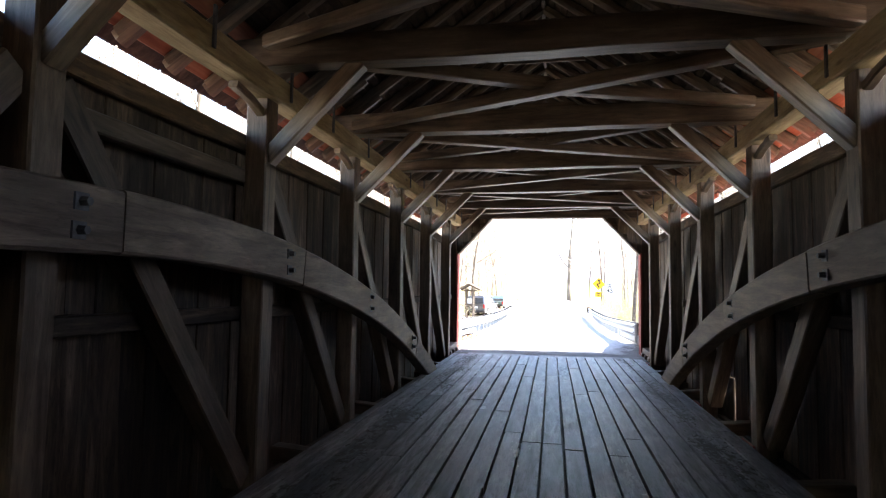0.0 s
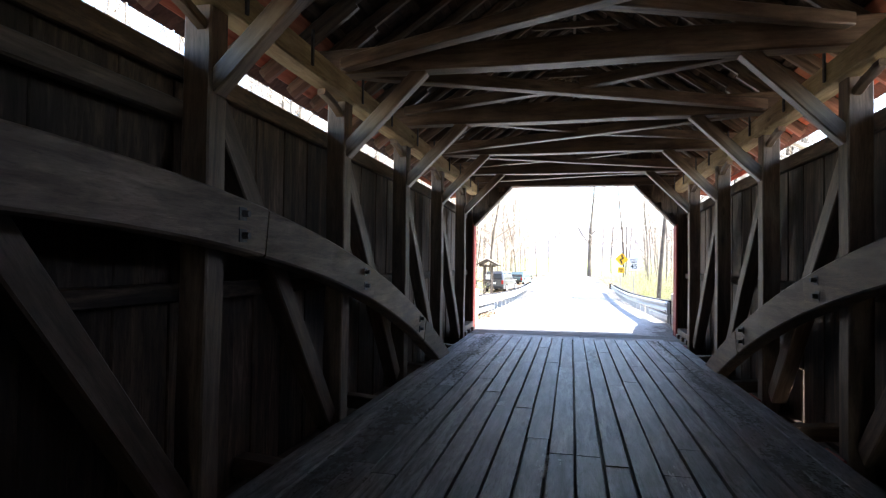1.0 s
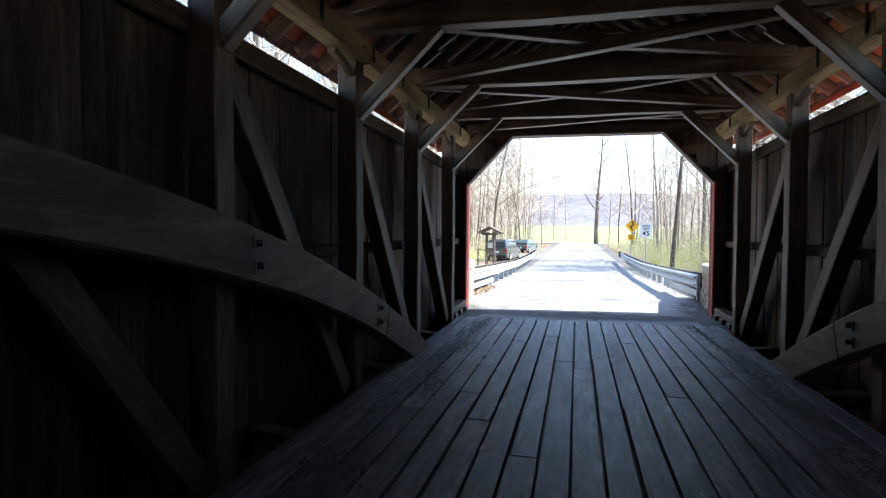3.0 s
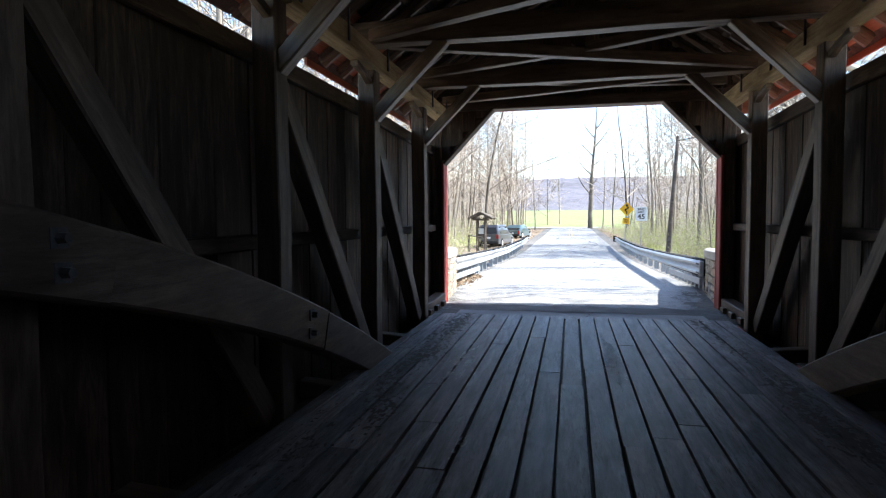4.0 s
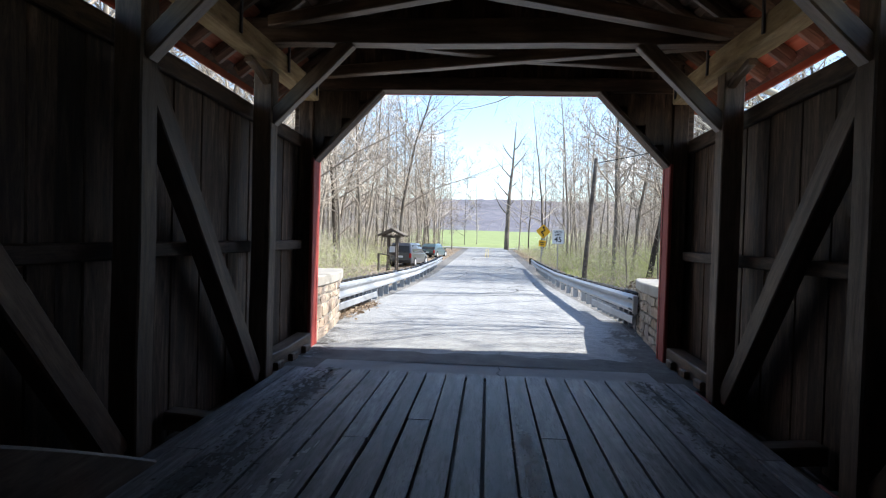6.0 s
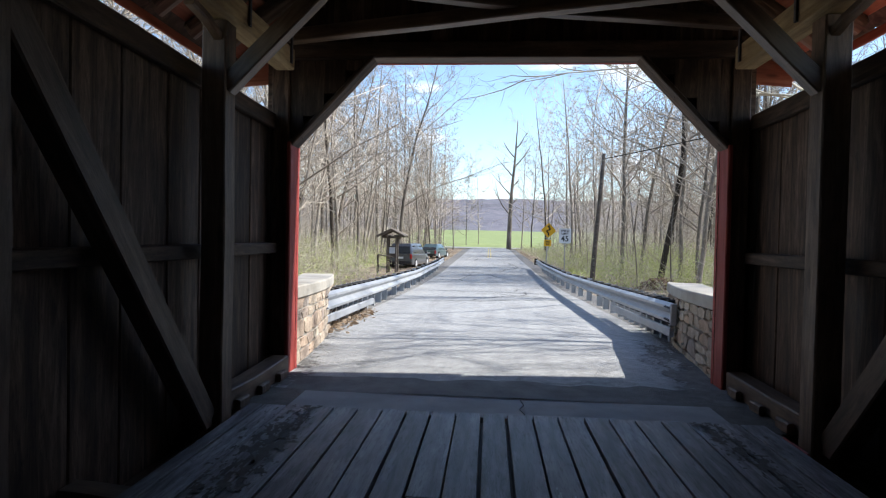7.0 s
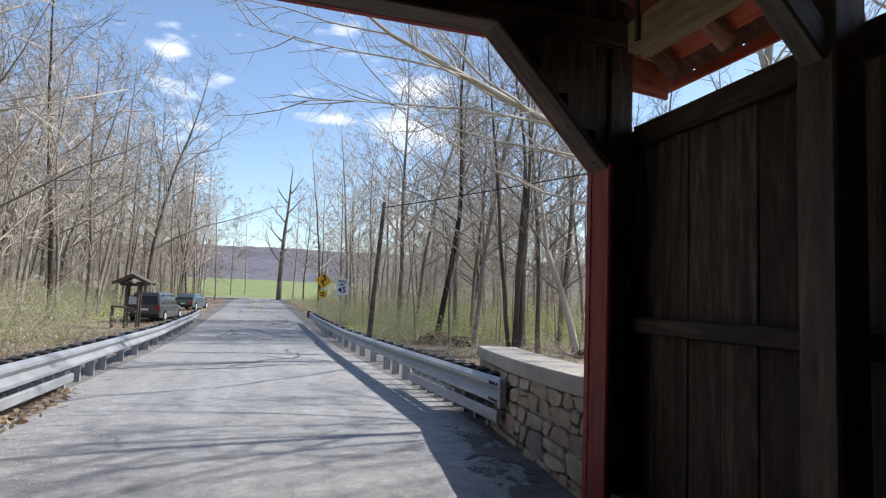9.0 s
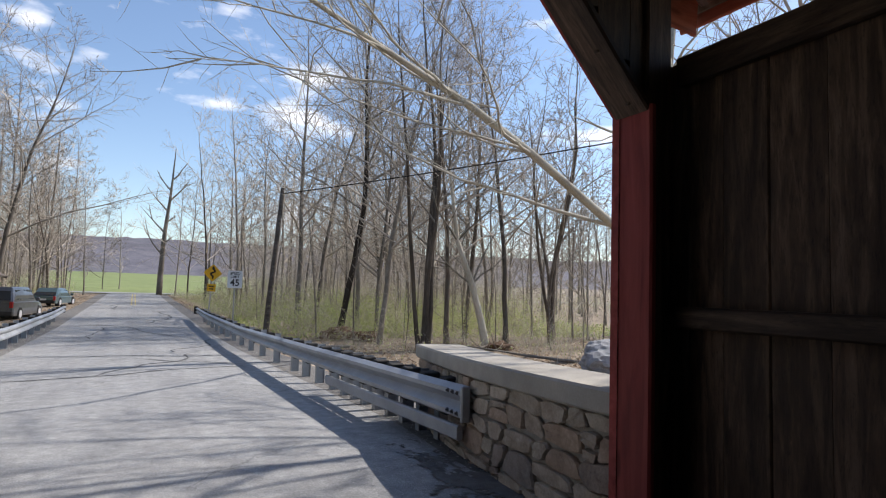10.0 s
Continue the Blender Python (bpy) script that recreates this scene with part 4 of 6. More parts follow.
def rail_post():
    """A steel I-section."""
    bm = bmesh.new()
    for lo, hi in (((-0.075, -0.05, -0.9), (-0.067, 0.05, 0.66)), ((0.067, -0.05, -0.9), (0.075, 0.05, 0.66)), ((-0.067, -0.004, -0.9), (0.067, 0.004, 0.66))):
        r = bmesh.ops.create_cube(bm, size=1)
        for v in r["verts"]:
            v.co = Vector([lo[i] + (hi[i] - lo[i]) * (v.co[i] + 0.5) for i in range(3)])
    me = bpy.data.meshes.new("rail_post")
    bm.to_mesh(me)
    bm.free()
    me.materials.append(M_STEEL)
    return me


M_BLOCK = mineral("dark_block", [(0.3, (0.018, 0.017, 0.016)), (0.7, (0.05, 0.047, 0.044))], 8, 60, rough=0.8, bump_d=0.004)


def guard_rail(side, label):
    g = thing("guard_rail", label, "guard rail", (rail_line(side, 18.4), 18.4, 0), "guard rails along the road")
    ends = [18.0, 22.0, 25.8, 33.4, 41.0, 48.6]
    for a, b in zip(ends, ends[1:]):
        hold("beam", g, w_beam(side, a - 0.06, b + 0.06))
    # lower channel near the parapet
    for a, b in ((18.05, 22.4),):
        timber("rub_rail", g, (rail_line(side, a) - side * 0.03, a, road_z(a) + 0.225), (rail_line(side, b) - side * 0.03, b, road_z(b) + 0.21), 0.06, 0.135, M_STEEL, chamfer=0.015, steps=2, rough=0)
    post = rail_post()
    block = box_mesh("block", (-0.09, -0.075, 0.32), (0.09, 0.075, 0.68), M_BLOCK, 0.012)
    ys = list(np.arange(18.5, 22.4, 0.48)) + [23.0, 23.9, 24.9, 25.9] + list(np.arange(27.8, 48.5, 1.9))
    for y in ys:
        x = rail_line(side, y)
        hold("post", g, post, Matrix.Translation((x + side * 0.27, y, road_z(y))))
        hold("block", g, block, Matrix.Translation((x + side * 0.1, y, road_z(y))), "dark offset block")
    bolt = bolt_mesh()
    face = Matrix.Rotation(0 if side < 0 else math.pi, 4, "Z")
    for k in range(3):
        for dz in (-0.09, 0.09):
            hold("bolt", g, bolt, Matrix.Translation((rail_line(side, 18.1) - side * 0.08, 18.02 + 0.09 * k, road_z(18) + 0.5 + dz)) @ face @ Matrix.Scale(0.45, 4))
    hold("end_plate", g, box_mesh("end_plate", (-0.088, -0.012, 0.34), (0.0, 0.03, 0.66), M_STEEL, 0.01), Matrix.Translation((rail_line(side, 17.93), 17.93, road_z(17.93))) @ (Matrix.Identity(4) if side > 0 else Matrix.Rotation(math.pi, 4, "Z")))
    # flat terminal plate at the far end
    y = 48.7
    hold("terminal", g, box_mesh("terminal", (-0.16, -0.03, 0.3), (0.06, 0.05, 0.72), M_BLOCK, 0.02), Matrix.Translation((rail_line(side, y), y, road_z(y))), "dark end plate")
    return g


guard_rail(-1, "galvanised steel guard rail on steel posts")
guard_rail(1, "galvanised steel guard rail on steel posts")


# ---- road marks ----
M_YELLOW = mineral("road_yellow", [(0.3, (0.42, 0.33, 0.13)), (0.7, (0.55, 0.44, 0.19))], 6, 60, bump_d=0.002)
marks = thing("road_marking", "faded double yellow centre line on asphalt", "road marking", (XC - 0.1, 75, road_z(75)), kind="structure")
for dx in (-0.14, 0.14):
    v, f = [], []
    for y in np.arange(66, 97.5, 2.5):
        v += [(XC - 0.1 + dx + e, y, road_z(y) + 0.006) for e in (-0.05, 0.05)]
    f = [(i, i + 1, i + 3, i + 2) for i in range(0, len(v) - 2, 2)]
    hold("line", marks, mesh_of("line", v, f, M_YELLOW))
cross = [(x, y, road_z(y) + 0.012) for y in (98, 104) for x in (-120, -40, 0, 40, 120)]
tagged(hold("cross_road", None, mesh_of("cross_road", cross, [(i, i + 1, i + 6, i + 5) for i in range(4)], M_ASPHALT)), "pale grey cross road before the field", "road", kind="structure")


# ---- signs ----
def flat_mat(name, c, rough=0.5):
    return mineral(name, [(0.3, tuple(x * 0.9 for x in c)), (0.7, tuple(min(x * 1.05, 1) for x in c))], 4, 50, rough=rough, bump_d=0.001, bump_s=0.1, blotch=0.15)


M_SIGNY = flat_mat("sign_yellow", (0.8, 0.43, 0.02))
M_SIGNW = flat_mat("sign_white", (0.72, 0.73, 0.74))
M_BLACK = flat_mat("sign_black", (0.02, 0.02, 0.02))


def plate(name, parent, pts, m, y, mat, label="", thick=0.004):
    n = len(pts)
    v = [(x, y, z) for x, z in pts] + [(x, y + thick, z) for x, z in pts]
    f = [tuple(range(n)), tuple(reversed(range(n, 2 * n)))] + [(i, i + n, (i + 1) % n + n, (i + 1) % n) for i in range(n)]
    return hold(name, parent, mesh_of(name, v, f, mat), m, label)


def letters(parent, text, size, x, z, m, y=-0.006):
    cu = bpy.data.curves.new("lettering", "FONT")
    cu.body, cu.size, cu.align_x, cu.align_y, cu.extrude = text, size, "CENTER", "CENTER", 0.001
    cu.offset = size * 0.02
    tmp = bpy.data.objects.new("tmp", cu)
    me = bpy.data.meshes.new_from_object(tmp)
    bpy.data.objects.remove(tmp)
    me.materials.clear()
    me.materials.append(M_BLACK)
    return hold("lettering", parent, me, m @ Matrix.Translation((x, y, z)) @ Matrix.Rotation(radians(90), 4, "X"))


def rounded(w, h, r, n=4):
    pts = []
    for cx, cz, a0 in ((w - r, -h + r, -90), (w - r, h - r, 0), (-w + r, h - r, 90), (-w + r, -h + r, 180)):
        for k in range(n + 1):
            a = radians(a0 + 90 * k / n)
            pts.append((cx + r * math.cos(a), cz + r * math.sin(a)))
    return pts


def winding_sign(x, y):
    z0 = ground_z(x, y)
    s = thing("winding_road_sign", "yellow diamond winding road sign on a steel post", "road sign", (x, y, z0))
    lean = Matrix.Translation((x, y, z0)) @ Matrix.Rotation(radians(3), 4, "Y")
    hold("post", s, box_mesh("post", (-0.035, 0.0, -0.3), (0.035, 0.05, 3.35), M_STEEL, 0.008), lean)
    m = lean @ Matrix.Translation((0, -0.02, 2.72))
    q = 0.47
    di = plate("diamond", s, [(math.cos(radians(45)) * a - math.sin(radians(45)) * b, math.sin(radians(45)) * a + math.cos(radians(45)) * b) for a, b in rounded(q * 0.78, q * 0.78, 0.06)], m, 0, M_SIGNY)
    path = [(0.02, -0.32), (0.02, -0.2), (-0.1, -0.1), (-0.1, -0.03), (0.1, 0.07), (0.1, 0.14), (0.0, 0.22), (0.0, 0.27)]
    for (a, b), (c, d) in zip(path, path[1:]):
        t = Vector((c - a, d - b)).normalized() * 0.03
        nx = Vector((-t.y, t.x)) * 1.5
        plate("arrow", di, [(a - t.x + nx.x, b - t.y + nx.y), (a - t.x - nx.x, b - t.y - nx.y), (c + t.x - nx.x, d + t.y - nx.y), (c + t.x + nx.x, d + t.y + nx.y)], m, -0.005, M_BLACK, thick=0.003)
    plate("arrow", di, [(-0.11, 0.25), (0.11, 0.25), (0.0, 0.42)], m, -0.008, M_BLACK, thick=0.003)
    adv = plate("advisory_plate", s, rounded(0.24, 0.22, 0.04), m @ Matrix.Translation((0, 0, -0.86)), 0, M_SIGNY)
    for k, w in ((0.07, 0.15), (-0.08, 0.12)):
        plate("bar", adv, [(-w, k - 0.035), (w, k - 0.035), (w, k + 0.035), (-w, k + 0.035)], m @ Matrix.Translation((0, 0, -0.86)), -0.005, M_BLACK, thick=0.003)


def speed_sign(x, y):
    z0 = ground_z(x, y)
    s = thing("speed_limit_sign", "white rectangular speed limit sign with black numerals", "road sign", (x, y, z0))
    hold("post", s, box_mesh("post", (-0.03, 0.0, -0.3), (0.03, 0.045, 2.75), M_STEEL, 0.008), Matrix.Translation((x, y, z0)))
    m = Matrix.Translation((x, y - 0.012, z0 + 2.45))
    board = plate("board", s, rounded(0.34, 0.42, 0.05), m, 0, M_SIGNW)
    letters(board, "SPEED", 0.17, 0, 0.28, m)
    letters(board, "LIMIT", 0.17, 0, 0.12, m)
    letters(board, "45", 0.44, 0, -0.17, m)


winding_sign(3.62, 50.0)
speed_sign(4.0, 43.0)


# ---- utility pole and wire ----
M_POLE = wood("pole_wood", (0.06, 0.05, 0.042), (0.12, 0.1, 0.085), (0.19, 0.165, 0.14))


def tube(path, radii, sides):
    """Vertices and faces of a tapered tube along path."""
    verts, faces = [], []
    path = [Vector(p) for p in path]
    ref = Vector((0.31, 0.87, 0.38))
    for i, p in enumerate(path):
        t = (path[min(i + 1, len(path) - 1)] - path[max(i - 1, 0)]).normalized()
        a = t.cross(ref)
        if a.length < 0.05:
            a = t.cross(Vector((1, 0, 0)))
        a.normalize()
        b = t.cross(a)
        for k in range(sides):
            w = 2 * math.pi * k / sides
            verts.append(p + (a * math.cos(w) + b * math.sin(w)) * radii[i])
    for i in range(len(path) - 1):
        for k in range(sides):
            k2 = (k + 1) % sides
            faces.append((i * sides + k, i * sides + k2, (i + 1) * sides + k2, (i + 1) * sides + k))
    faces.append(tuple(range((len(path) - 1) * sides, len(path) * sides)))
    return verts, faces


def upole():
    x, y = 5.62, 43.3
    p = thing("utility_pole", "slim dark weathered wooden utility pole with one wire", "utility pole", (x, y, -1))
    v, f = tube([(0, 0, 0), (0.1, 0, 1.8), (0.3, 0, 4.5), (0.5, 0, 7.5)], (0.15, 0.14, 0.12, 0.1), 12)
    hold("pole", p, mesh_of("pole", v, f, M_POLE, smooth=True), Matrix.Translation((x, y, -1.1)))
    a, b = Vector((x + 0.48, y, 6.1)), Vector((26.0, -4.0, 8.6))
    pts = [a.lerp(b, k / 24) - Vector((0, 0, 2.0 * 4 * (k / 24) * (1 - k / 24) * 0.35)) for k in range(25)]
    v, f = tube(pts, [0.022] * 25, 5)
    hold("wire", p, mesh_of("wire", v, f, M_BLOCK), None, "thin black sagging wire")


upole()


# ---- kiosk ----
def kiosk(x, y):
    z0 = ground_z(x, y)
    k = thing("kiosk", "dark wooden trailhead kiosk with a small gabled roof", "kiosk", (x, y, z0))
    for dx in (-0.55, 0.55):
        for dy in (-0.32, 0.32):
            timber("post", k, (x + dx * 0.5, y + dy, z0 - 0.3), (x + dx * 0.5, y + dy, z0 + 2.35), 0.11, 0.11, M_POLE, up=(1, 0, 0))
        timber("plate", k, (x + dx * 0.5, y - 0.75, z0 + 2.32), (x + dx * 0.5, y + 0.75, z0 + 2.32), 0.12, 0.12, M_POLE)
    timber("cross_beam", k, (x - 0.6, y - 0.32, z0 + 2.22), (x + 0.6, y - 0.32, z0 + 2.22), 0.1, 0.14, M_POLE)
    for s in (-1, 1):
        timber("roof_panel", k, (x + s * 0.86, y, z0 + 2.32), (x, y, z0 + 2.75), 1.7, 0.06, M_ROOF, up=(s * 0.5, 0, 1))
        for dy in (-0.8, 0.8):
            timber("verge_board", k, (x + s * 0.87, y + dy, z0 + 2.26), (x, y + dy, z0 + 2.7), 0.04, 0.13, M_POLE, up=(s * 0.5, 0, 1))
    timber("notice_board", k, (x - 0.26, y, z0 + 1.3), (x + 0.26, y, z0 + 1.3), 0.06, 0.7, M_POLE, label="dark notice board")
    timber("shelf", k, (x - 0.75, y - 0.4, z0 + 1.1), (x + 0.1, y - 0.4, z0 + 0.98), 0.4, 0.06, M_POLE)
    hold("leaflet", k, box_mesh("leaflet", (x - 0.2, y - 0.045, z0 + 1.2), (x + 0.16, y - 0.034, z0 + 1.6), M_SIGNW, 0))
    timber("stand", k, (x - 0.85, y - 0.4, z0 - 0.3), (x - 0.85, y - 0.4, z0 + 1.15), 0.14, 0.14, M_POLE, up=(1, 0, 0))


kiosk(-6.38, 46.0)


# ---- vehicles ----
def paint(name, c):
    m, nt, bsdf = base_mat(name)
    dust = noise_node(nt, coords(nt, (1, 1, 1), False), 5, 6, 0.7)
    r = ramp_node(nt, [(0.35, c), (0.75, tuple(min(1, x * 1.5 + 0.02) for x in c))])
    nt.links.new(dust, r.inputs["Fac"])
    nt.links.new(r.outputs["Color"], bsdf.inputs["Base Color"])
    bsdf.inputs["Roughness"].default_value = 0.3
    bsdf.inputs["Coat Weight"].default_value = 0.8
    bsdf.inputs["Metallic"].default_value = 0.4
    return m


M_GLASS = flat_mat("tinted_window", (0.02, 0.022, 0.024), 0.06)
M_TYRE = flat_mat("tyre_rubber", (0.025, 0.025, 0.025), 0.85)
M_RIM = flat_mat("alloy_rim", (0.5, 0.5, 0.52), 0.3)
M_LAMP = flat_mat("tail_lamp", (0.35, 0.02, 0.02), 0.2)


def vehicle(name, label, x, y, turn, colour, L, W, H, roof, cat="car"):
    """Nose to local +y. roof: fractions of the length where glass begins, roof begins, roof ends, glass ends (from the tail)."""
    z0 = ground_z(x, y)
    c = thing(name, label, cat, (x, y, z0))
    m = Matrix.Translation((x, y, z0 + 0.02)) @ Matrix.Rotation(radians(turn), 4, "Z")
    mat = paint(name + "_paint", colour)
    belt = H * 0.56
    low = 0.28

    def loft(sections):
        """Rings of (y, half width low, half width high, z low, z high)."""
        bm = bmesh.new()
        rings = []
        for yy, w0, w1, za, zb in sections:
            pts = [(-w0, za), (w0, za), (w0 * 1.0, za + (zb - za) * 0.45), (w1, zb - 0.05), (w1 - 0.07, zb), (-w1 + 0.07, zb), (-w1, zb - 0.05), (-w0, za + (zb - za) * 0.45)]
            rings.append([bm.verts.new((px, yy, pz)) for px, pz in pts])
        for r0, r1 in zip(rings, rings[1:]):
            for i in range(8):
                bm.faces.new((r0[i], r0[(i + 1) % 8], r1[(i + 1) % 8], r1[i]))
        bm.faces.new(rings[0][::-1])
        bm.faces.new(rings[-1])
        bmesh.ops.recalc_face_normals(bm, faces=bm.faces[:])
        me = bpy.data.meshes.new("shell")
        bm.to_mesh(me)
        bm.free()
        return me

    w = W / 2
    body = loft([(0.0, w * 0.93, w * 0.9, low + 0.12, belt), (L * 0.02, w * 0.98, w * 0.95, low, belt + 0.02), (L * 0.3, w, w * 0.97, low, belt + 0.02), (L * 0.68, w, w * 0.97, low, belt), (L * 0.9, w * 0.97, w * 0.9, low, belt - 0.08), (L * 0.985, w * 0.9, w * 0.8, low + 0.02, belt - 0.14), (L, w * 0.82, w * 0.72, low + 0.12, belt - 0.2)])
    body.materials.append(mat)
    bo = hold("body", c, body, m)
    a, b, d, e = (f * L for f in roof)
    cab = loft([(a, w * 0.93, w * 0.9, belt - 0.02, belt + 0.06), (b, w * 0.92, w * 0.74, belt - 0.02, H - 0.02), ((b + d) / 2, w * 0.93, w * 0.76, belt - 0.02, H), (d, w * 0.93, w * 0.72, belt - 0.02, H - 0.03), (e, w * 0.92, w * 0.88, belt - 0.02, belt + 0.05)])
    cab.materials.append(mat)
    cb = hold("cabin", c, cab, m)
    # side glass, screen and rear window laid just proud of the shell
    for s in (-1, 1):
        for y0, y1 in ((b + 0.1, (b + d) / 2 - 0.32), ((b + d) / 2 - 0.24, (b + d) / 2 + 0.42), ((b + d) / 2 + 0.5, d + (e - d) * 0.3)):
            lo, hi = belt + 0.12, H - 0.16
            xl, xh = w * 0.935, w * 0.8
            v = [(s * (xl + 0.0), y0, lo), (s * xl, y1, lo), (s * (xh + 0.01), y1 - 0.08, hi), (s * (xh + 0.01), y0 + 0.05, hi)]
            v += [(p[0] - s * 0.12, p[1], p[2]) for p in v]
            fs = [(0, 1, 2, 3), (0, 4, 5, 1), (1, 5, 6, 2), (2, 6, 7, 3), (3, 7, 4, 0)]
            hold("side_window", cb, mesh_of("side_window", v, fs, M_GLASS), m)
    for (y0, z0_, y1, z1_), nm in (((a, belt + 0.1, b, H - 0.1), "rear_window"), ((e, belt + 0.1, d, H - 0.1), "windscreen")):
        off = -0.03 if nm == "rear_window" else 0.03
        v = [(-w * 0.8, y0 + off, z0_), (w * 0.8, y0 + off, z0_), (w * 0.66, y1 + off, z1_), (-w * 0.66, y1 + off, z1_)]
        v += [(p[0], p[1] - off * 3, p[2]) for p in v]
        hold(nm, cb, mesh_of(nm, v, [(0, 1, 2, 3), (0, 4, 5, 1), (1, 5, 6, 2), (2, 6, 7, 3), (3, 7, 4, 0)], M_GLASS), m)
    for s in (-1, 1):
        hold("tail_light", bo, box_mesh("tail_light", (s * w * 0.86 - 0.08, -0.03, belt - 0.3), (s * w * 0.86 + 0.08, 0.05, belt + 0.02), M_LAMP, 0.015), m)
        hold("headlight", bo, box_mesh("headlight", (s * w * 0.62 - 0.14, L - 0.1, belt - 0.36), (s * w * 0.62 + 0.14, L + 0.01, belt - 0.22), M_RIM, 0.02), m)
        hold("mirror", bo, box_mesh("mirror", (s * (w + 0.1) - 0.1, L * 0.66, belt + 0.04), (s * (w + 0.1) + 0.1, L * 0.66 + 0.1, belt + 0.2), mat, 0.03), m)
    hold("bumper", bo, box_mesh("bumper", (-w * 0.95, -0.09, low), (w * 0.95, 0.1, low + 0.24), M_BLOCK, 0.04), m)
    hold("plate_bar", bo, box_mesh("plate_bar", (-0.26, -0.04, belt - 0.3), (0.26, 0.02, belt - 0.16), M_SIGNW, 0), m)
    for yy in (L * 0.19, L * 0.81):
        for s in (-1, 1):
            bm = bmesh.new()
            bmesh.ops.create_cone(bm, cap_ends=True, segments=20, radius1=0.37, radius2=0.37, depth=0.25)
            bmesh.ops.bevel(bm, geom=bm.edges[:], offset=0.03, segments=2, affect="EDGES")
            tm = bpy.data.meshes.new("tyre")
            bm.to_mesh(tm)
            bm.free()
            tm.materials.append(M_TYRE)
            wm = m @ Matrix.Translation((s * (w - 0.11), yy, 0.36)) @ Matrix.Rotation(radians(90), 4, "Y")
            ty = hold("tyre", c, tm, wm)
            bm = bmesh.new()
            bmesh.ops.create_cone(bm, cap_ends=True, segments=16, radius1=0.23, radius2=0.2, depth=0.28)
            rm = bpy.data.meshes.new("rim")
            bm.to_mesh(rm)
            bm.free()
            rm.materials.append(M_RIM)
            hold("rim", ty, rm, wm)
    return c


vehicle("parked_car", "dark grey sport utility vehicle parked off the road", -6.6, 50.5, -9, (0.055, 0.06, 0.072), 4.9, 1.9, 1.78, (0.005, 0.08, 0.6, 0.72))
vehicle("parked_car", "teal blue sedan parked off the road", -6.15, 65.0, -12, (0.06, 0.1, 0.11), 4.6, 1.78, 1.42, (0.08, 0.24, 0.58, 0.74))

# ---- trees ----
def bark(name, a, b, c):
    m, nt, bsdf = base_mat(name)
    vec = coords(nt, (1, 1, 1), True)
    ridg = noise_node(nt, coords(nt, (9, 9, 1.6), True), 2.2, 6, 0.7, 0.5)
    big = noise_node(nt, vec, 0.7, 5, 0.6)
    r = ramp_node(nt, [(0.3, a), (0.5, b), (0.72, c)])
    nt.links.new(mix_node(nt, "MIX", 0.5, ridg, big), r.inputs["Fac"])
    info = nt.nodes.new("ShaderNodeObjectInfo")
    tone = ramp_node(nt, [(0.0, (0.4, 0.38, 0.36)), (0.5, (1, 0.97, 0.93)), (1.0, (1.25, 1.2, 1.12))])
    nt.links.new(info.outputs["Random"], tone.inputs["Fac"])
    nt.links.new(mix_node(nt, "MULTIPLY", 1.0, r.outputs["Color"], tone.outputs["Color"]), bsdf.inputs["Base Color"])
    bsdf.inputs["Roughness"].default_value = 0.92
    bsdf.inputs["Specular IOR Level"].default_value = 0.15
    bump(nt, bsdf, ridg, 0.8, 0.03)
    return m


M_BARK = bark("grey_bark", (0.105, 0.094, 0.081), (0.225, 0.205, 0.18), (0.41, 0.382, 0.34))
M_DARK = bark("dark_bark", (0.05, 0.042, 0.035), (0.115, 0.098, 0.082), (0.2, 0.175, 0.15))
M_TWIG = bark("twig_bark", (0.29, 0.257, 0.217), (0.46, 0.417, 0.362), (0.62, 0.575, 0.515))
M_SYC = bark("sycamore_bark", (0.26, 0.24, 0.19), (0.45, 0.43, 0.37), (0.62, 0.6, 0.54))


def wander(r, start, way, length, n, lift, wiggle):
    """A crooked path from start that bends upwards by lift."""
    p, d = Vector(start), Vector(way).normalized()
    pts = [p.copy()]
    for _ in range(n):
        d = (d + Vector((r.gauss(0, wiggle), r.gauss(0, wiggle), r.gauss(0, wiggle * 0.6) + lift))).normalized()
        p = p + d * (length / n)
        pts.append(p.copy())
    return pts


def side_way(r, t, angle):
    a = t.cross(Vector((r.gauss(0, 1), r.gauss(0, 1), r.gauss(0, 1)))).normalized()
    return (t * math.cos(angle) + a * math.sin(angle)).normalized()


class Tubes:
    def __init__(self):
        self.v, self.f = [], []

    def add(self, path, radii, sides):
        v, f = tube(path, radii, sides)
        k = len(self.v)
        self.v += v
        self.f += [tuple(i + k for i in q) for q in f]


    def twig(self, start, way, length, width, r):
        """A bent slim twig of two thin blades."""
        p, d = Vector(start), Vector(way)
        side = d.cross(Vector((r.gauss(0, 1), r.gauss(0, 1), r.gauss(0, 1)))).normalized() * width
        bend = Vector((r.gauss(0, 0.2), r.gauss(0, 0.2), r.gauss(0, 0.12) + 0.06))
        q = p + d * length * 0.55
        e = q + (d + bend).normalized() * length * 0.45
        k = len(self.v)
        self.v += [p + side, p - side, q + side * 0.8, q - side * 0.8, e]
        self.f += [(k, k + 1, k + 3, k + 2), (k + 2, k + 3, k + 4)]


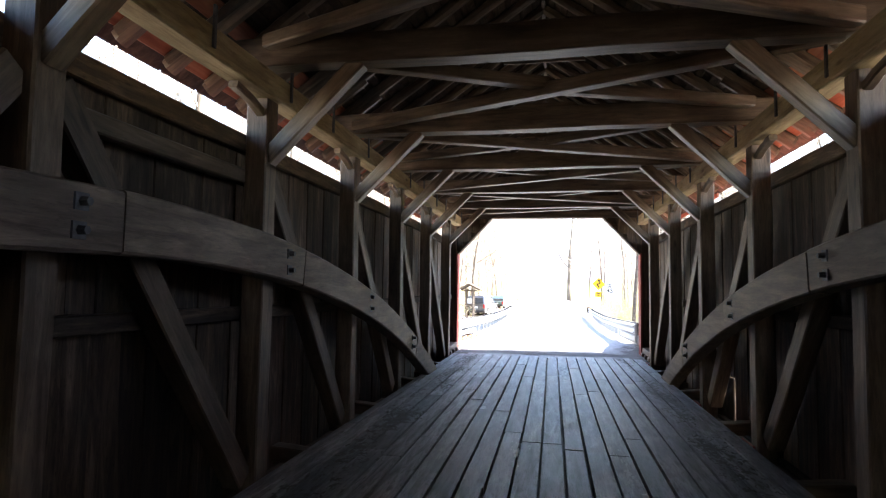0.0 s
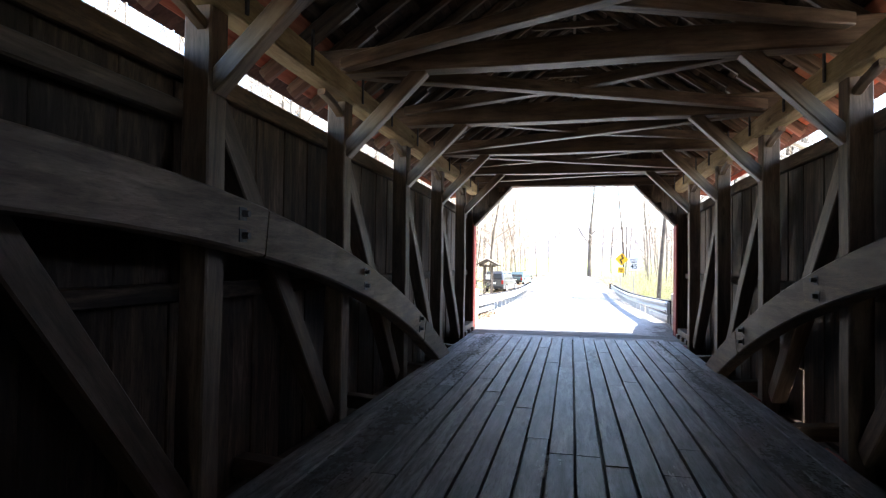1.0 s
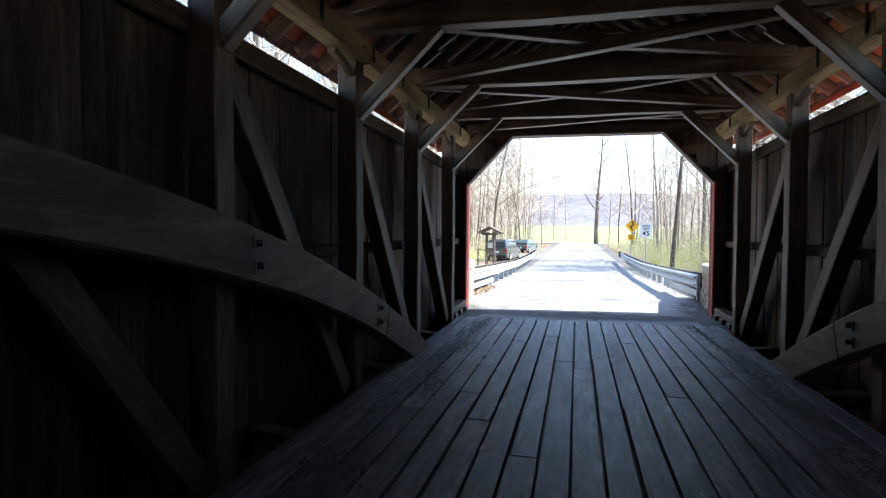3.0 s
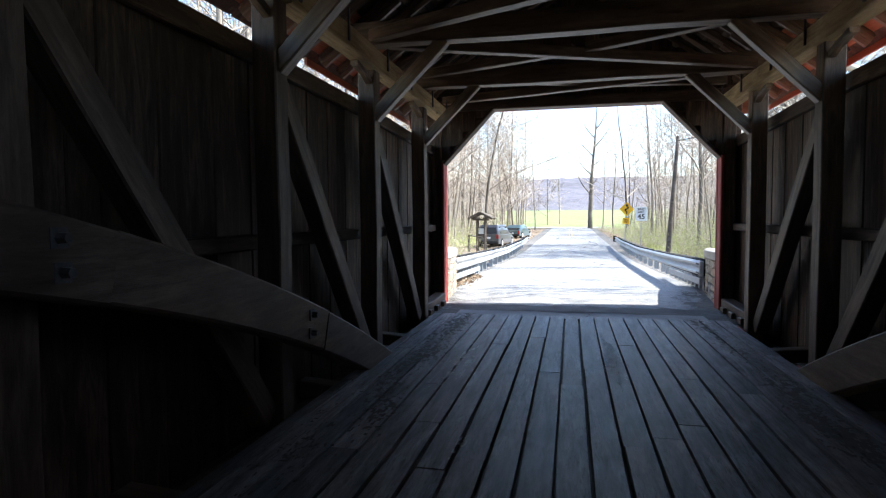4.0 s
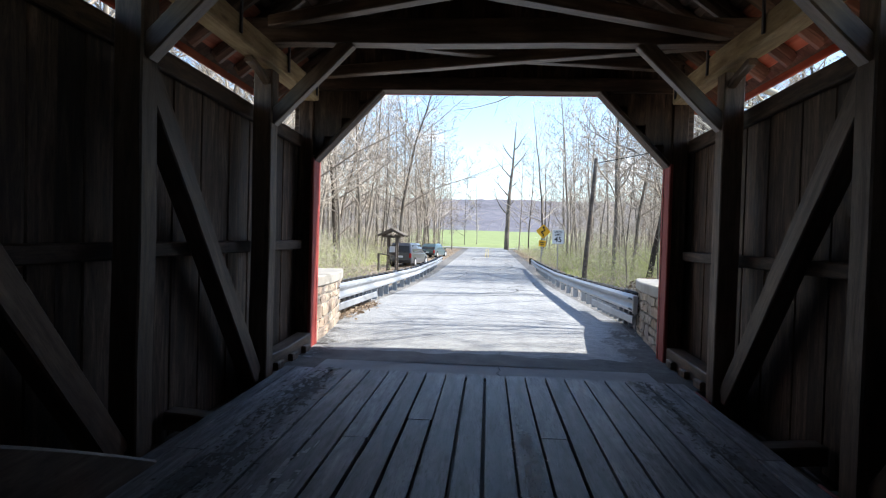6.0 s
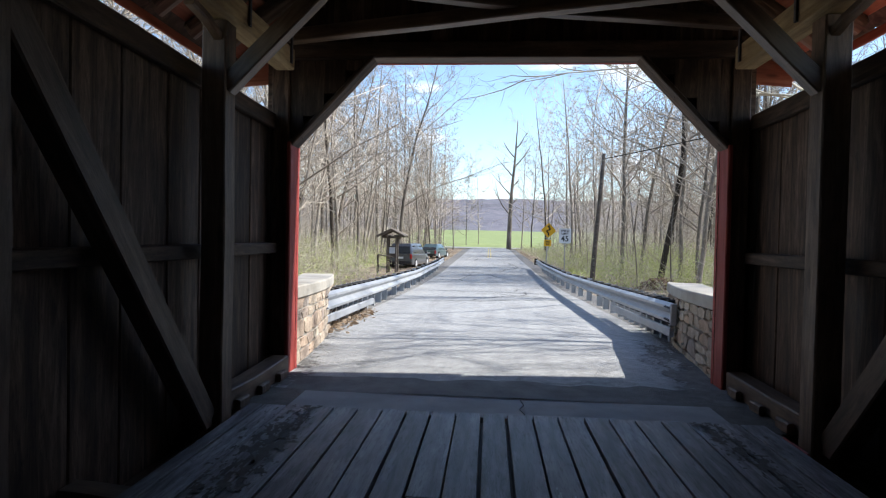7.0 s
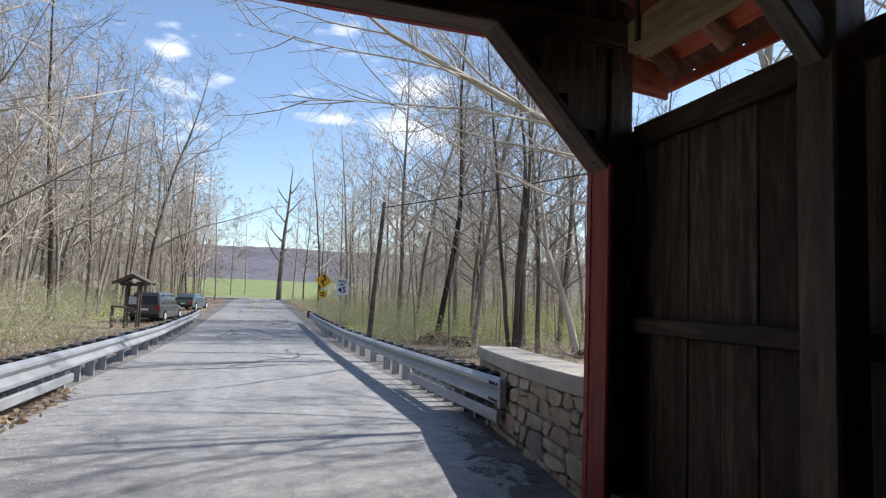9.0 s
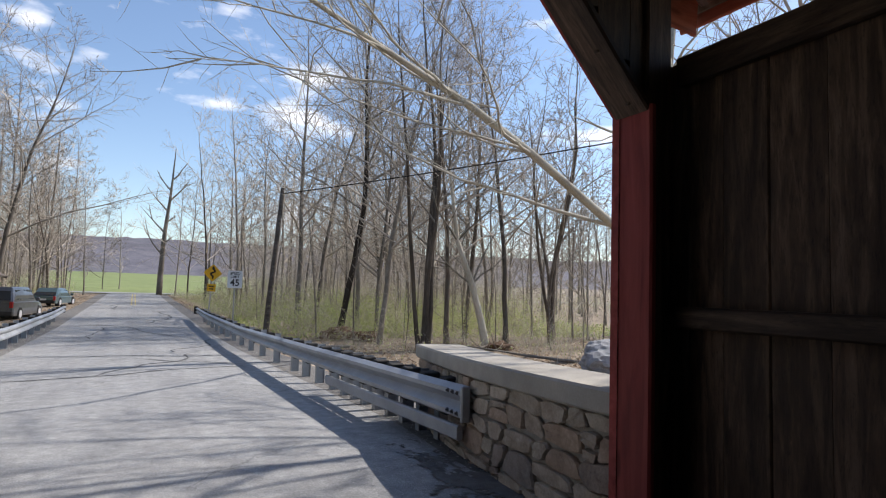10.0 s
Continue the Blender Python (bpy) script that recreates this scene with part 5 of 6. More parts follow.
def bough(r, tubes, start, way, length, radius, level, dense, thin):
    if level == 3:
        tubes.twig(start, way, length, max(radius * 0.6, thin * 0.8), r)
        return
    n = (7, 5, 3, 2)[level]
    pts = wander(r, start, way, length, n, (0.05, 0.07, 0.06, 0.02)[level], (0.17, 0.2, 0.24, 0.24)[level])
    radii = [max(radius * (1 - 0.82 * i / n), thin) for i in range(n + 1)]
    tubes.add(pts, radii, (6, 4, 3, 3)[level])
    count = int((9, 6.5, 9)[level] * dense * r.uniform(0.8, 1.25))
    for k in range(count):
        f = 0.22 + 0.76 * (k + r.random()) / count
        i = min(int(f * n), n - 1)
        p = pts[i].lerp(pts[i + 1], f * n - i)
        t = (pts[i + 1] - pts[i]).normalized()
        bough(r, tubes, p, side_way(r, t, r.uniform(0.6, 1.15)), length * (0.52, 0.5, 0.55)[level] * (1.15 - 0.6 * f) * r.uniform(0.7, 1.2), radii[i] * 0.56, level + 1, dense, thin)


def tree_kind(seed, height, radius, limbs, first, dense=1.0, forks=1, spread=0.42, mats=(M_BARK, M_TWIG), label="bare grey forest tree with fine twigs", thin=0.011, lean=(0, 0), bend=0.034):
    r = random.Random(seed)
    t = thing("tree", label, "tree", (0, 0, 0), "trees of the wood")
    trunk, crown = Tubes(), Tubes()
    for k in range(forks):
        way = Vector((lean[0] + r.uniform(-0.05, 0.05) * min(forks, 3), lean[1] + r.uniform(-0.05, 0.05) * min(forks, 3), 1))
        h = height * (1 if k == 0 else r.uniform(0.7, 0.95))
        n = 14
        pts = wander(r, (r.uniform(-0.2, 0.2) * (k > 0), r.uniform(-0.2, 0.2) * (k > 0), -0.4), way, h, n, 0.06, bend)
        rad = [radius * (1 if k == 0 else 0.75) * ((1 - i / n) ** 0.8 * 0.94 + 0.05) for i in range(n + 1)]
        rad[0] *= 1.45
        trunk.add(pts, rad, 9)
        for j in range(limbs):
            f = first + (0.98 - first) * (j + r.random()) / limbs
            i = min(int(f * n), n - 1)
            p = pts[i].lerp(pts[i + 1], f * n - i)
            a = r.uniform(0, 2 * math.pi)
            up = 0.4 + 0.85 * f
            bough(r, crown, p, (math.cos(a), math.sin(a), up), h * spread * (1.12 - 0.75 * f) * r.uniform(0.65, 1.2), rad[i] * 0.52, 1, dense, thin)
    hold("trunk", t, mesh_of("trunk", trunk.v, trunk.f, mats[0], smooth=True))
    hold("crown", t, mesh_of("crown", crown.v, crown.f, mats[1], smooth=True))
    return t


kinds = [
    tree_kind(11, 17, 0.125, 22, 0.2, dense=0.95),
    tree_kind(12, 20, 0.165, 26, 0.24, dense=0.95, spread=0.46, bend=0.05),
    tree_kind(13, 15, 0.09, 18, 0.16, spread=0.3),
    tree_kind(14, 18, 0.125, 14, 0.24, forks=2, dense=0.85),
    tree_kind(15, 14, 0.075, 16, 0.15, spread=0.3),
    tree_kind(16, 19, 0.14, 22, 0.22, spread=0.42, bend=0.05, mats=(M_DARK, M_TWIG), label="bare forest tree with a dark trunk"),
    tree_kind(17, 18, 0.15, 9, 0.3, forks=4, bend=0.06, dense=0.8, spread=0.4, mats=(M_DARK, M_BARK), label="dark crooked tree with several stems"),
    tree_kind(19, 19, 0.17, 20, 0.3, dense=1.0, spread=0.45, mats=(M_DARK, M_BARK), label="dark crooked forest tree with spreading limbs", bend=0.06),
]
far_kinds = [
    tree_kind(31, 17, 0.15, 13, 0.2, dense=0.7, thin=0.022),
    tree_kind(32, 19, 0.17, 14, 0.22, dense=0.7, thin=0.022),
    tree_kind(33, 15, 0.11, 12, 0.16, dense=0.7, thin=0.02, spread=0.36),
    tree_kind(34, 18, 0.14, 13, 0.2, dense=0.7, thin=0.022, spread=0.36),
]
saplings = [
    tree_kind(21, 6.5, 0.045, 12, 0.2, dense=0.75, spread=0.5, thin=0.006, label="thin bare understorey sapling"),
    tree_kind(22, 9.5, 0.06, 12, 0.16, dense=0.75, spread=0.38, thin=0.006, label="thin bare understorey sapling"),
    tree_kind(23, 5.0, 0.035, 8, 0.1, dense=0.8, forks=2, spread=0.55, thin=0.006, label="thin bare understorey sapling"),
]
rt = random.Random(5)
spots = []


def plant(kind, x, y, scale=1.0, lean=0.0):
    m = Matrix.Translation((x, y, ground_z(x, y))) @ Matrix.Rotation(rt.uniform(0, 2 * math.pi), 4, "Z") @ Matrix.Rotation(lean, 4, "X")
    ob = copy_thing(kind, m)
    ob.scale = (scale, scale, scale * rt.uniform(0.92, 1.1))
    spots.append((x, y))
    return ob


# trees that stand out
for x, y, k, s in ((9.0, 42.5, 7, 1.05), (10.9, 36.2, 6, 0.95), (16.8, 43.0, 7, 0.95), (11.2, 42.5, 0, 0.9), (10.5, 52, 1, 0.9), (12.7, 37.4, 5, 0.95), (18.9, 37.6, 6, 0.95), (8.9, 62, 2, 1.1),
                   (-8.6, 62, 1, 1.05), (-9.4, 70, 0, 1.1), (-12.5, 55, 5, 1.0), (-11.5, 46, 3, 0.95), (-14.5, 40, 1, 0.9), (-6.6, 84, 2, 1.15), (-5.4, 92, 4, 1.2), (6.5, 80, 5, 1.0), (8.5, 72, 1, 1.0),
                   (-4.2, 110, 4, 1.0), (-2.2, 112, 4, 1.05), (4.6, 99, 2, 1.05), (5.8, 94, 0, 0.95), (7.3, 88, 3, 0.95)):
    plant(kinds[k], x, y, s)

for k in range(20):
    y = 71 + 26 * k / 19 + rt.uniform(-0.8, 0.8)
    plant(far_kinds[rt.randrange(4)] if k % 2 else kinds[(0, 2, 5, 4)[k // 2 % 4]], -5.2 - (97 - y) * 0.09 - rt.random() ** 1.5 * 5, y, rt.uniform(0.75, 1.05))

# trees on the creek bank beside the bridge
for x, y, k, s in ((11.5, 19.5, 0, 1.0), (15.5, 22.5, 3, 0.95), (20.5, 17.0, 1, 1.0), (-12, 17, 5, 1.0), (-16, 23, 0, 1.0), (-9.6, 34, 0, 1.05), (-10.8, 29, 5, 1.0)):
    plant(kinds[k], x, y, s)


def free(x, y, gap):
    return all((x - a) ** 2 + (y - b) ** 2 > gap * gap for a, b in spots)


for group, band, count, gap in ((kinds[:6], (-9, -24, 27, 66), 40, 2.1), (kinds[:6], (8.5, 26, 38, 66), 28, 2.3), (far_kinds, (-8.5, -30, 66, 100), 36, 2.1), (far_kinds, (8.5, 30, 66, 100), 32, 2.1), (kinds, (-26, -11, 20, 30), 6, 3.2)):
    made, tries = 0, 0
    while made < count and tries < 3000:
        tries += 1
        x, y = rt.uniform(band[0], band[1]), rt.uniform(band[2], band[3])
        if free(x, y, gap) and not (-9.5 < x < -4.5 and 44 < y < 66):
            plant(rt.choice(group), x, y, rt.uniform(0.75, 1.12), rt.uniform(-0.035, 0.035))
            made += 1


def far_woods():
    """The deeper woods, which nobody could count, as one mesh a part."""
    places = []
    for band, count, gap in (((-24, -64, 24, 125), 80, 2.2), ((26, 66, 26, 125), 80, 2.2), ((-30, -9, 9.5, 20), 12, 2.2), ((13, 34, 9.5, 22), 12, 2.2)):
        made = 0
        while made < count:
            x, y = rt.uniform(band[0], band[1]), rt.uniform(band[2], band[3])
            if free(x, y, gap):
                spots.append((x, y))
                places.append((x, y, rt.randrange(len(far_kinds)), rt.uniform(0.75, 1.12), rt.uniform(0, 6.28)))
                made += 1
    t = thing("far_woods", "deep bare grey woods with fine twigs", "woods", (places[0][0], places[0][1], ground_z(*places[0][:2])), kind="stuff")
    for k, nm in ((0, "trunks"), (1, "crowns")):
        vs, ls, sizes, base = [], [], [], 0
        for x, y, kind, s, turn in places:
            me = next(o for o in far_kinds[kind].children if o.name.startswith(("trunk", "crown")[k])).data
            co = np.empty(len(me.vertices) * 3)
            me.vertices.foreach_get("co", co)
            co = co.reshape(-1, 3) * s
            ca, sa = math.cos(turn), math.sin(turn)
            vs.append(np.column_stack([co[:, 0] * ca - co[:, 1] * sa + x, co[:, 0] * sa + co[:, 1] * ca + y, co[:, 2] + ground_z(x, y)]))
            li = np.empty(len(me.loops), np.int64)
            me.loops.foreach_get("vertex_index", li)
            ls.append(li + base)
            tot = np.empty(len(me.polygons), np.int64)
            me.polygons.foreach_get("loop_total", tot)
            sizes.append(tot)
            base += len(co)
        v, li, tot = np.concatenate(vs), np.concatenate(ls), np.concatenate(sizes)
        me = bpy.data.meshes.new(nm)
        me.vertices.add(len(v))
        me.vertices.foreach_set("co", v.ravel())
        me.loops.add(len(li))
        me.loops.foreach_set("vertex_index", li)
        me.polygons.add(len(tot))
        me.polygons.foreach_set("loop_start", np.concatenate([[0], np.cumsum(tot)[:-1]]))
        me.update(calc_edges=True)
        me.materials.append((M_BARK, M_TWIG)[k])
        tagged(hold(nm, t, me), kind="stuff")


far_woods()
for band, count in (((-7.5, -22, 24, 90), 48), ((7.0, 24, 30, 90), 48)):
    made = 0
    while made < count:
        x, y = rt.uniform(band[0], band[1]), rt.uniform(band[2], band[3])
        if free(x, y, 0.9) and not (-9.5 < x < -4.5 and 42 < y < 66):
            plant(rt.choice(saplings), x, y, rt.uniform(0.7, 1.25), rt.uniform(-0.08, 0.08))
            made += 1
for k in kinds + far_kinds + saplings:
    for o in (k, *k.children_recursive):
        bpy.data.objects.remove(o)


# bare dead tree at the end of the road
def dead_tree(x, y):
    r = random.Random(4)
    z = ground_z(x, y)
    t = thing("dead_tree", "tall dark dead tree with a few broken limbs", "tree", (x, y, z))
    tr, cr = Tubes(), Tubes()
    pts = wander(r, (0, 0, -0.4), (0, 0, 1), 19.5, 14, 0.06, 0.02)
    tr.add(pts, [0.36 * (1 - i / 14) ** 0.9 + 0.04 for i in range(15)], 10)
    for i, a, ln in ((4, 2.9, 5.5), (5, -0.2, 1.5), (6, 3.3, 4.5), (8, 2.8, 4.0), (9, 0.3, 4.0), (7, -0.4, 1.4), (10, 3.5, 3), (11, 0.5, 3)):
        q = wander(r, pts[i], (math.cos(a), math.sin(a) * 0.3, 1.0), ln, 6, 0.08, 0.12)
        cr.add(q, [0.13 * (1 - k / 7) for k in range(7)], 6)
        bough(r, cr, q[3], (math.cos(a) * 0.4, 0.2, 1), ln * 0.5, 0.08, 2, 0.6, 0.02)
    hold("trunk", t, mesh_of("trunk", tr.v, tr.f, M_BARK, smooth=True), Matrix.Translation((x, y, z)))
    hold("crown", t, mesh_of("crown", cr.v, cr.f, M_BARK, smooth=True), Matrix.Translation((x, y, z)))


dead_tree(2.6, 96.0)


# sycamore whose long pale limb reaches over the road
def sycamore():
    r = random.Random(8)
    bx, by = 21.0, 31.5
    z = ground_z(bx, by)
    t = thing("sycamore", "pale barked sycamore with a long bare limb over the road", "tree", (bx, by, z))
    tr, cr = Tubes(), Tubes()
    tr.add([(bx, by, z - 0.4), (bx - 0.3, by, 1.2), (bx - 0.8, by - 0.1, 4.0), (bx - 1.0, by, 8), (bx - 0.6, by, 12), (bx, by, 16)], (0.6, 0.45, 0.38, 0.3, 0.2, 0.06), 12)
    limb = [Vector(p) for p in ((bx - 0.6, by - 0.1, 2.4), (15.8, 30.0, 4.1), (11.1, 29.0, 6.1), (8.4, 28.5, 7.1), (5.4, 27.5, 7.7), (2.7, 26.5, 8.2), (0.6, 25.6, 9.0))]
    cr.add(limb, (0.22, 0.17, 0.135, 0.12, 0.085, 0.055, 0.02), 9)
    for a, ln, way, rad in ((1, 13.5, (-1, -0.36, 0.0), 0.085), (3, 9.0, (-1, -0.4, -0.1), 0.06), (3, 8.5, (-1, -0.45, 0.03), 0.06), (2, 9.5, (-1, -0.3, 0.0), 0.06), (4, 5.5, (-1, -0.5, -0.05), 0.04), (4, 5.0, (-0.9, -0.2, 0.25), 0.035), (2, 6.5, (-0.9, -0.4, -0.12), 0.05), (5, 3.5, (-1, -0.4, 0.1), 0.025), (3, 6.5, (-1, -0.2, 0.16), 0.05), (4, 7.0, (-1, -0.6, 0.0), 0.045), (5, 5.0, (-1, -0.1, -0.04), 0.03), (2, 11.0, (-1, -0.5, 0.05), 0.06)):
        q = wander(r, limb[a], way, ln, 14, 0.012, 0.11)
        cr.add(q, [rad * 0.9 * (1 - k / 15.8) for k in range(15)], 6)
        for j in range(4, 14):
            bough(r, cr, q[j], side_way(r, (q[j] - q[j - 1]).normalized(), 0.6), ln * 0.24 * r.uniform(0.6, 1.2), rad * 0.42, 2, 0.8, 0.007)
    for j in range(8):
        a = r.uniform(0, 6.28)
        bough(r, cr, (bx - 0.8, by, 6 + j * 1.2), (math.cos(a), math.sin(a), 0.8), 6 - j * 0.4, 0.12, 1, 0.9, 0.008)
    hold("trunk", t, mesh_of("trunk", tr.v, tr.f, M_SYC, smooth=True))
    hold("limb", t, mesh_of("limb", cr.v, cr.f, M_SYC, smooth=True))
    # leaning pale trunk by the creek
    x, y = 14.0, 36.0
    z = ground_z(x, y)
    t = thing("sycamore", "leaning pale mottled sycamore trunk with a root plate", "tree", (x, y, z))
    tr, cr = Tubes(), Tubes()
    pts = [Vector((x, y, z - 0.3)), Vector((x - 0.35, y, z + 1.2)), Vector((x - 0.9, y, z + 2.9)), Vector((x - 1.7, y, z + 4.8)), Vector((x - 2.2, y, z + 8)), Vector((x - 2.4, y, z + 12))]
    tr.add(pts, (0.24, 0.16, 0.145, 0.11, 0.06, 0.02), 10)
    for j in (2, 3, 4):
        for _ in range(4):
            a = r.uniform(0, 6.28)
            bough(r, cr, pts[j], (math.cos(a), math.sin(a), 0.9), 3.4, 0.045, 1, 0.9, 0.006)
    hold("trunk", t, mesh_of("trunk", tr.v, tr.f, M_SYC, smooth=True))
    hold("crown", t, mesh_of("crown", cr.v, cr.f, M_SYC, smooth=True))


sycamore()


# ---- undergrowth ----
def leaf_mat(name, a, b):
    m, nt, bsdf = base_mat(name)
    geo = nt.nodes.new("ShaderNodeNewGeometry")
    r = ramp_node(nt, [(0.0, a), (1.0, b)])
    nt.links.new(geo.outputs["Random Per Island"], r.inputs["Fac"])
    nt.links.new(r.outputs["Color"], bsdf.inputs["Base Color"])
    bsdf.inputs["Roughness"].default_value = 0.7
    thin = nt.nodes.new("ShaderNodeBsdfTranslucent")
    blend = nt.nodes.new("ShaderNodeMixShader")
    blend.inputs[0].default_value = 0.4
    nt.links.new(r.outputs["Color"], thin.inputs["Color"])
    nt.links.new(bsdf.outputs[0], blend.inputs[1])
    nt.links.new(thin.outputs[0], blend.inputs[2])
    nt.links.new(blend.outputs[0], nt.nodes["Material Output"].inputs["Surface"])
    return m


M_BUD = leaf_mat("young_leaves", (0.28, 0.34, 0.1), (0.6, 0.64, 0.27))
M_DRY = leaf_mat("dry_leaves", (0.18, 0.12, 0.075), (0.45, 0.35, 0.25))


def scatter_mesh(name, centres, sizes, mat, seed, flat=False, slim=0.5, rise=0.0):
    """Many small folded leaves, or slim twigs, as one mesh."""
    g = np.random.default_rng(seed)
    n = len(centres)
    c = np.asarray(centres, float)
    a = g.normal(size=(n, 3))
    b = g.normal(size=(n, 3))
    if flat:
        a[:, 2] *= 0.25
        b[:, 2] *= 0.25
    a[:, 2] += rise
    a /= np.linalg.norm(a, axis=1)[:, None]
    b -= a * (a * b).sum(1)[:, None]
    b /= np.linalg.norm(b, axis=1)[:, None]
    s = np.asarray(sizes)[:, None]
    nrm = np.cross(a, b)
    w = slim if slim < 0.1 else 0.15
    v = np.stack([c - a * s, c - b * s * slim + nrm * s * w, c + a * s, c + b * s * slim + nrm * s * w], 1).reshape(-1, 3)
    me = bpy.data.meshes.new(name)
    me.vertices.add(4 * n)
    me.vertices.foreach_set("co", v.ravel())
    me.loops.add(4 * n)
    me.loops.foreach_set("vertex_index", np.arange(4 * n))
    me.polygons.add(n)
    me.polygons.foreach_set("loop_start", np.arange(0, 4 * n, 4))
    me.update(calc_edges=True)
    me.materials.append(mat)
    return me


M_SPRIG = leaf_mat("dry_sprigs", (0.29, 0.257, 0.2), (0.63, 0.575, 0.475))


def shrubs(name, label, places, seed, leafy, stems=4, twigs=80, buds=150, slim=0.013):
    """Thickets: a few crooked stems, many slim twigs and small young leaves."""
    r = random.Random(seed)
    g = np.random.default_rng(seed)
    tubes = Tubes()
    pts, sizes, tw, twl = [], [], [], []
    for x, y, h in places:
        z = ground_z(x, y)
        for _ in range(stems):
            a = r.uniform(0, 6.28)
            q = wander(r, (x + r.gauss(0, 0.35), y + r.gauss(0, 0.35), z - 0.05), (math.cos(a) * 0.6, math.sin(a) * 0.6, 1), h * r.uniform(0.6, 1.1), 3, -0.02 if h < 4 else 0.2, 0.2)
            tubes.add(q, (0.014, 0.01, 0.007, 0.003), 3)
        c = np.column_stack([x + g.normal(0, 0.55 * h ** 0.5, twigs), y + g.normal(0, 0.55 * h ** 0.5, twigs), z + h * g.beta(1.6, 1.8, twigs) * 1.1])
        tw.append(c)
        twl.append(g.uniform(0.12, 0.42, twigs) * (1 if h < 2.6 else 1.6 if h < 6 else 1.3))
        green = leafy * (0.4 + 0.9 * max(0, noise.noise((x * 0.15, y * 0.15, seed + 9)) + 0.4))
        m = int(buds * green)
        if m:
            c = np.column_stack([x + g.normal(0, 0.55 * h ** 0.5, m), y + g.normal(0, 0.55 * h ** 0.5, m), z + h * (0.15 + 0.85 * g.beta(1.7, 1.9, m))])
            pts.append(c)
            sizes.append(g.uniform(0.022, 0.052, m))
    t = thing(name, label, "undergrowth", (places[0][0], places[0][1], ground_z(places[0][0], places[0][1])), kind="stuff")
    tagged(hold("stems", t, mesh_of("stems", tubes.v, tubes.f, M_TWIG)), kind="stuff")
    tagged(hold("twigs", t, scatter_mesh("twigs", np.concatenate(tw), np.concatenate(twl), M_SPRIG, seed + 1, slim=slim, rise=0.5)), kind="stuff")
    tagged(hold("leaves", t, scatter_mesh("leaves", np.concatenate(pts), np.concatenate(sizes), M_BUD, seed)), kind="stuff")


def band_places(seed, n, x0, x1, y0, y1, h0, h1):
    r = random.Random(seed)
    out = []
    while len(out) < n:
        x, y = r.uniform(x0, x1), r.uniform(y0, y1)
        if noise.noise((x * 0.12, y * 0.12, seed)) > -0.25 and not (-9.5 < x < -4.5 and 42 < y < 72):
            out.append((x, y, r.uniform(h0, h1)))
    return out


BRUSH = "tangled bare undergrowth with fresh yellow-green buds"
shrubs("undergrowth", BRUSH, band_places(3, 470, -20, -6.4, 22, 92, 0.9, 2.9), 3, 1.15, twigs=110, buds=140)
shrubs("undergrowth", BRUSH, band_places(6, 420, 6.0, 27, 43, 88, 0.8, 3.0), 6, 1.6)
shrubs("undergrowth", BRUSH, band_places(7, 60, 7.0, 26, 30, 43, 0.5, 1.6), 7, 0.25)
shrubs("undergrowth", BRUSH, band_places(8, 340, 18, 66, 56, 125, 2.0, 4.8), 8, 1.3, stems=3, twigs=90, buds=90)
shrubs("undergrowth", BRUSH, band_places(9, 160, -66, -20, 50, 125, 2.0, 4.2), 9, 0.7, stems=3, twigs=90, buds=90)
shrubs("undergrowth", BRUSH, band_places(11, 110, -62, -10, 97, 114, 2.5, 5.5), 11, 0.5, stems=3, twigs=110, buds=60)
shrubs("undergrowth", BRUSH, band_places(12, 110, 15, 62, 100, 118, 2.5, 5.5), 12, 0.6, stems=3, twigs=110, buds=60)
shrubs("undergrowth", BRUSH, band_places(10, 90, 4.2, 9.0, 52, 95, 0.6, 1.6), 10, 1.2)

shrubs("undergrowth", "bright yellow-green budding shrubs on the bank", band_places(16, 100, 9.0, 25, 41, 58, 1.0, 2.8), 16, 2.3, stems=3, twigs=60, buds=170)
shrubs("thicket", "tall bare thicket of fine pale twigs", band_places(14, 150, 9.5, 44, 64, 104, 6.0, 10.5), 14, 0.3, stems=3, twigs=230, buds=60, slim=0.028)
shrubs("thicket", "tall bare thicket of fine pale twigs", band_places(15, 90, -34, -9.5, 64, 100, 6.0, 10.0), 15, 0.2, stems=3, twigs=230, buds=50, slim=0.028)

# low fresh growth on the floor of the wood
def ground_cover(seed, x0, x1, y0, y1, n):
    g = np.random.default_rng(seed)
    pts = []
    while len(pts) < n:
        x, y = g.uniform(x0, x1), g.uniform(y0, y1)
        if noise.noise((x * 0.16, y * 0.1, seed)) + 0.3 > g.random() * 0.7:
            pts.append((x, y, ground_z(x, y) + 0.04 + 0.35 * g.random() ** 2))
    tagged(hold("ground_cover", None, scatter_mesh("ground_cover", pts, g.uniform(0.06, 0.15, n), M_BUD, seed, slim=0.35, rise=0.4)), "low yellow-green spring growth on the wood floor", "plants", kind="stuff")


ground_cover(51, 6.0, 34, 42, 97, 22000)
ground_cover(52, -26, -7.5, 40, 97, 12000)

# fallen leaves on the banks and by the parapets
g2 = np.random.default_rng(12)
pts, sizes = [], []
for x0, x1, y0, y1, n in ((4.0, 24, 20, 40, 15000), (-20, -4.0, 20, 44, 8000), (3.2, 7, 46, 95, 2500), (-8, -3.6, 46, 95, 2500)):
    for x, y in zip(g2.uniform(x0, x1, n), g2.uniform(y0, y1, n)):
        pts.append((x, y, ground_z(x, y) + 0.02))
for y in g2.uniform(18.4, 22.5, 500):
    x = XC - 2.9 + g2.normal(0, 0.16)
    pts.append((x, y, road_z(y) + 0.0 + abs(g2.normal(0, 0.02))))
sizes = g2.uniform(0.04, 0.085, len(pts))
